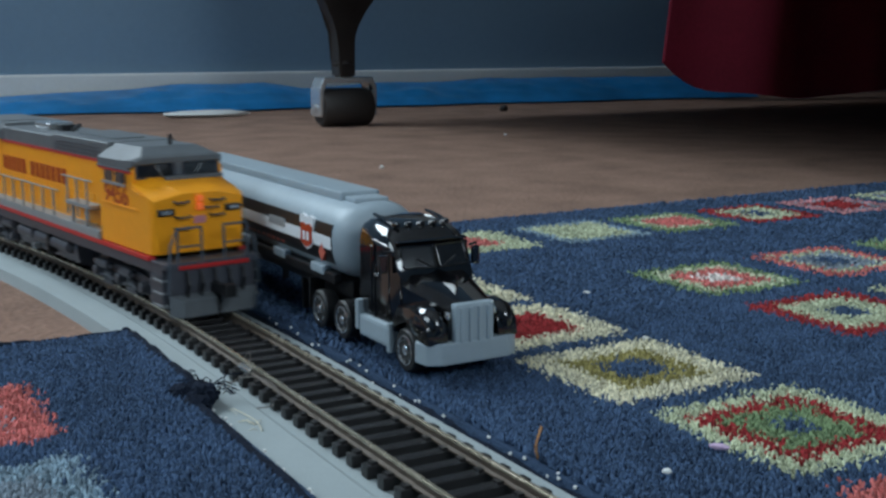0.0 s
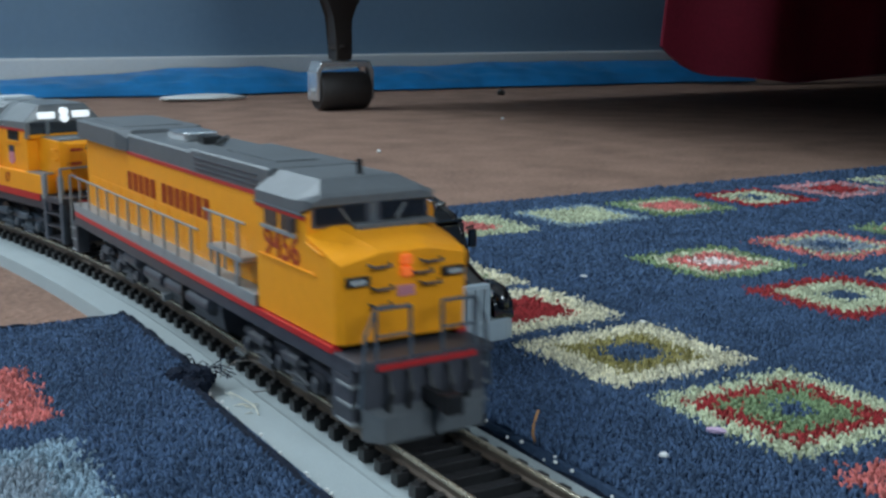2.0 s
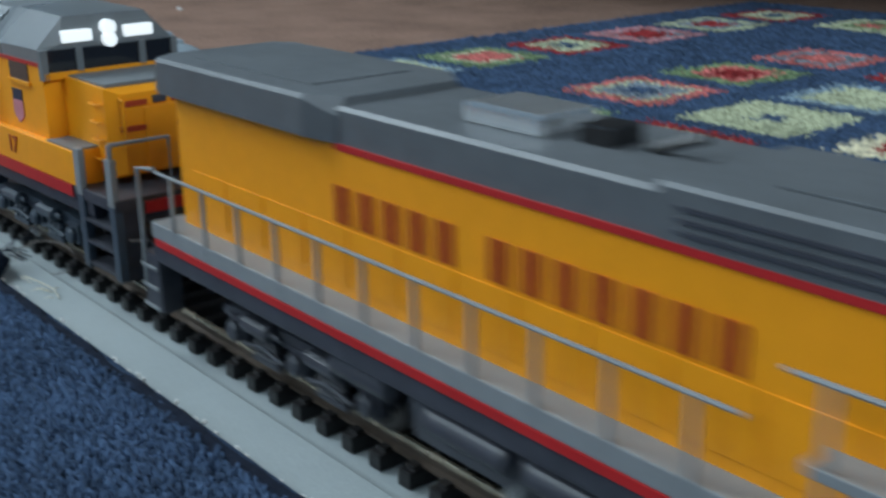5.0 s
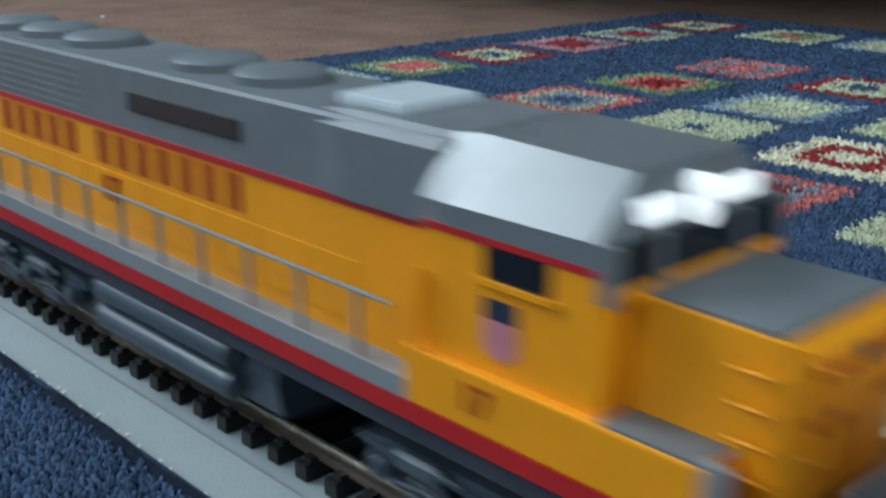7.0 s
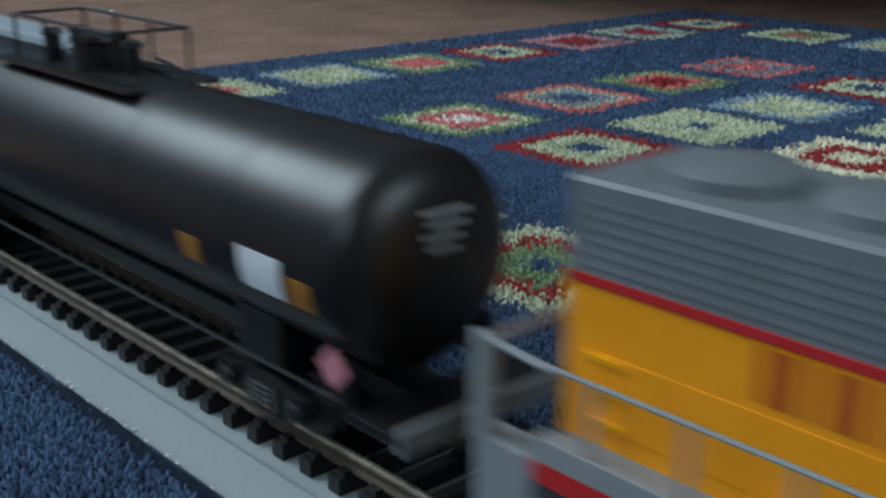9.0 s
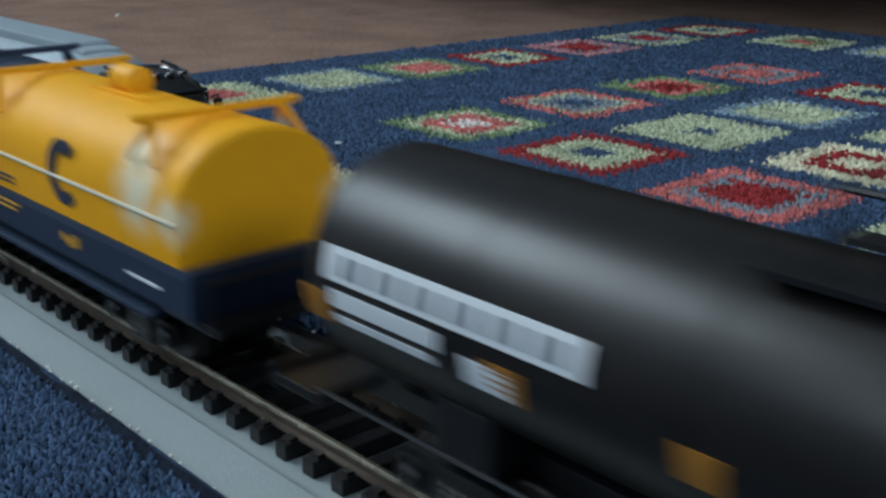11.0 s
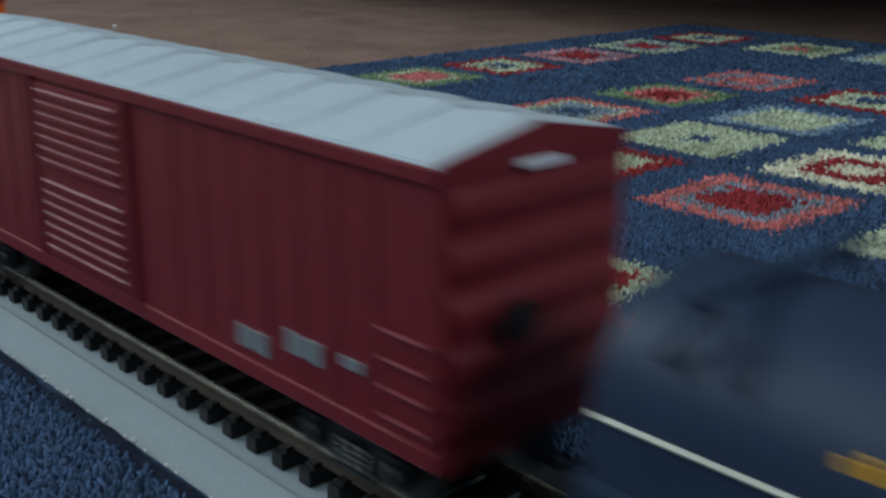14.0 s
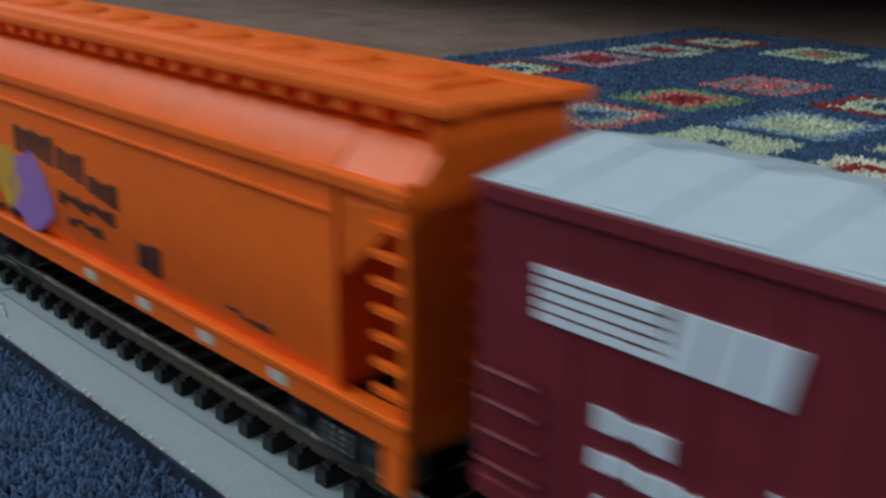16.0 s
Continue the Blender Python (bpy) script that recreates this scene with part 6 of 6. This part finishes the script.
    for sx in (1, -1):
        xs = lambda a, c: sorted((sx * a, sx * c))
        shield = [(-0.5, 0.42), (-0.30, 0.5), (0.0, 0.44), (0.30, 0.5), (0.5, 0.42), (0.44, 0.05), (0.5, -0.25), (0.22, -0.42), (0.0, -0.5), (-0.22, -0.42), (-0.5, -0.25), (-0.44, 0.05)]
        for nm, w, h, x, m, lab in (("emblem_edge", 0.0108, 0.0112, 0.0147, "white", ""), ("emblem", 0.0092, 0.0078, 0.0149, "letter", "red shield emblem")):
            zc = 0.0300 if nm == "emblem_edge" else 0.0290
            part(nm, prism([(-0.0795 + w * u, zc + h * v) for u, v in shield], sx * 0.0135, sx * x, "x"), m, t, lab)
        for d in (0.0772, 0.0802):
            b("emblem_mark", *xs(0.0140, 0.01502), d, d + 0.0018, 0.0274, 0.0302, "white", 0)
        part("placard", prism([(-0.0680 + 0.0022 * math.cos(k * math.pi / 2), 0.0252 + 0.0028 * math.sin(k * math.pi / 2)) for k in range(4)], sx * 0.0130, sx * 0.01470, "x"), "coralprint", t)
        b("tank_skirt", *xs(0.0105, 0.0134), 0.0620, 0.2160, 0.0158, 0.0190, "black", 0.0005)
        for d in (0.0690, 0.1010, 0.1330, 0.1700):
            b("skirt_bracket", *xs(0.0110, 0.0139), d, d + 0.0100, 0.0176, 0.0206, "silverplastic", 0.0006)
    b("trailer_frame", -0.0080, 0.0080, 0.0600, 0.2200, 0.0110, 0.0165, "black", 0.0006)
    for d in (0.100, 0.150):
        b("landing_leg", -0.0075, -0.0055, d, d + 0.002, 0.0, 0.0120, "black", 0.0002)
        b("landing_leg", 0.0055, 0.0075, d, d + 0.002, 0.0, 0.0120, "black", 0.0002)
    return t


M["coralprint"] = mat("coral_print", (0.55, 0.12, 0.08), 0.5)
lorry()

# ---- far end of the room ----
ND = (Vector(NE) - Vector(NW)).normalized()
NN = Vector((ND.y, -ND.x))


def along_north(u, out):
    """A point u metres east of the wall's west end, out metres into the room."""
    return Vector(NW) + ND * u + NN * out


def north_strip(name, u0, u1, o0, o1, z0, z1, m, label, category, bevel=0.003):
    q = [along_north(u0, o0), along_north(u1, o0), along_north(u1, o1), along_north(u0, o1)]
    return tagged(part(name, prism([(p.x, p.y) for p in q], z0, z1, "z", bevel=bevel), m), label, category, kind="structure")


north_strip("baseboard", 0.02, 4.8, 0.0, 0.014, 0.0, 0.053, "base", "white painted skirting board", "baseboard")
# crumpled plastic sheet pushed against the skirting
bm = bmesh.new()
rows = []
U0, NU, NV = 1.55, 150, 9
for i in range(NU + 1):
    u = U0 + 1.75 * i / NU
    crest = float(np.interp(u, (1.5, 2.05, 2.2, 2.34, 2.47, 2.53, 2.66, 2.85, 3.3), (0.012, 0.016, 0.025, 0.033, 0.034, 0.023, 0.029, 0.034, 0.032))) + 0.004 * noise.noise(Vector((u * 9.0, 1.7, 0)))
    reach = 0.085 + 0.035 * noise.noise(Vector((u * 4.0, 5.0, 0)))
    row = []
    for j in range(NV + 1):
        s = j / NV
        out = 0.018 + reach * s
        z = crest * (1 - s) ** 0.8 + 0.005 * noise.noise(Vector((u * 22, s * 5, 2.0))) * (1 - abs(2 * s - 1)) * 1.6 + 0.0022
        p = along_north(u, out)
        row.append(bm.verts.new((p.x, p.y, max(z, 0.0012))))
    rows.append(row)
for a, b in zip(rows, rows[1:]):
    for j in range(NV):
        bm.faces.new((a[j], a[j + 1], b[j + 1], b[j]))
ex = bmesh.ops.extrude_face_region(bm, geom=bm.faces[:])
for q in ex["geom"]:
    if isinstance(q, bmesh.types.BMVert):
        q.co.z += 0.0012
tagged(part("plastic_sheet", bm, "tarp", smooth=True), "crumpled bright blue plastic sheet along the skirting", "plastic sheet")
fl = fluff("paper_scrap", "flat pale scrap lying by the plastic sheet", 0.4900, 1.4850, 0.004, 0.062, 0.020, "base")
fl.scale.z = 0.35
fl.rotation_euler = (0, 0, radians(-8))
fl["category"] = "paper scrap"


def bed_frame():
    """A steel bed frame: rails, a leg on a roller castor, under a mattress with a hanging red cover."""
    bed = thing("bed", "bed on steel frame with hanging dark red cover", "bed", m=pose(0.5770, 1.2400, 0))
    leg = part("leg", prism([(-0.0105, 0.058), (-0.0105, 0.108), (-0.016, 0.124), (-0.032, 0.152), (-0.040, 0.190), (0.040, 0.190), (0.042, 0.160), (0.034, 0.142), (0.0125, 0.118), (0.0105, 0.104), (0.0105, 0.058)], -0.012, 0.012, "y", bevel=0.003), "dark", bed, "dark steel leg with splayed top")
    part("leg_socket", lathe([(0.052, 0.010), (0.068, 0.010), (0.072, 0.014), (0.076, 0.0135)], (0, 0, 0), "z", 18), "dark", bed, smooth=True)
    fork = bmesh.new()
    prof = [(-0.0365, 0.012), (-0.0365, 0.046), (-0.031, 0.057), (0.031, 0.057), (0.0365, 0.046), (0.0365, 0.012), (0.0325, 0.012), (0.0325, 0.044), (0.028, 0.0515), (-0.028, 0.0515), (-0.0325, 0.044), (-0.0325, 0.012)]
    prism(prof, -0.014, 0.014, "y", fork, bevel=0.0012)
    castor = part("castor_fork", fork, "chrome", bed, "chromed castor fork")
    part("roller", lathe([(-0.0310, 0.010), (-0.0310, 0.020), (-0.0275, 0.0222), (0.0275, 0.0222), (0.0310, 0.020), (0.0310, 0.010)], (0, 0, 0.0222), "x", 28), "rubber", castor, "dark rubber roller", True)
    part("axle", lathe([(-0.039, 0.004), (0.039, 0.004)], (0, 0, 0.0222), "x", 12), "chrome", castor)
    part("side_rail", box(-0.03, 2.10, -0.020, 0.020, 0.180, 0.207, 0.003), "dark", bed)
    part("cross_rail", box(-0.020, 0.020, -1.20, 0.09, 0.180, 0.207, 0.003), "dark", bed)
    # out of view; lengthened southward and set low to shade the carpet
    part("box_spring", box(-0.05, 2.10, -1.25, 0.10, 0.205, 0.420, 0.02), "rubber", bed, "dark unseen box spring, extended to shade the carpet")
    # the cover hangs in folds at the far end
    bm = bmesh.new()
    rows = []
    n = 90
    for i in range(n + 1):
        s = i / n
        x = 0.677 + 1.42 * s
        y = 0.130 - 0.13 * (x - 0.68) + 0.018 * math.sin(s * 46) + 0.012 * math.sin(s * 17 + 1)
        low = 0.008 + 0.006 * math.sin(s * 31) + 0.055 * max(0.0, 1 - s / 0.055) ** 2
        y += 0.060 * max(0.0, 1 - s / 0.08) ** 2
        rows.append([(x, y + 0.03, low), (x, y + 0.010, 0.20), (x, y, 0.43), (x, y - 0.006, 0.43), (x, y + 0.004, 0.20), (x, y + 0.024, low)])
    loft(rows, bm)
    part("bed_cover", bm, "bedred", bed, "dark red hanging bed cover", True)
    return bed


bed_frame()

# ---- movement ----
# seconds, metres that the train has gone
GONE = [(0.0, -0.0040), (0.5, 0.0340), (1.0, 0.0718), (1.5, 0.1095), (2.0, 0.1447), (2.5, 0.1803), (3.0, 0.2166), (3.5, 0.2545), (4.0, 0.294), (4.5, 0.3355), (5.0, 0.378),
        (5.5, 0.4223), (6.0, 0.4705), (6.5, 0.5181), (7.0, 0.5617), (7.5, 0.6075), (8.0, 0.6542), (8.5, 0.7015), (9.0, 0.749), (9.5, 0.7965), (10.0, 0.845), (10.5, 0.894),
        (11.0, 0.943), (11.5, 0.9925), (12.0, 1.0358), (12.5, 1.0824), (13.0, 1.1287), (13.5, 1.175), (14.0, 1.2207), (14.5, 1.2722), (15.0, 1.320), (15.5, 1.372), (16.0, 1.4174)]


def gone(t):
    """How far the train has gone at any time between the rows."""
    ts, gs = zip(*GONE)
    return float(np.interp(t, ts, gs))


def car_pose(mid, half):
    """A car's pose from its middle and half its bogies' distance on the line; its nose points along the travel."""
    (f, _), (r, _) = line(mid - half), line(mid + half)
    c, d = (f + r) / 2, f - r
    return pose(c.x, c.y, ZTOP, 0, 0, math.degrees(math.atan2(-d.x, d.y)))


def motions():
    for car, start, half in VEH:
        walk(car, [(t, car_pose(start - g, half)) for t, g in GONE])
    for wheel, at, r in WHEELS:
        walk(wheel, [(k / 15, Matrix.Translation(at) @ Matrix.Rotation(-gone(k / 15) / r, 4, "X")) for k in range(241)])


motions()
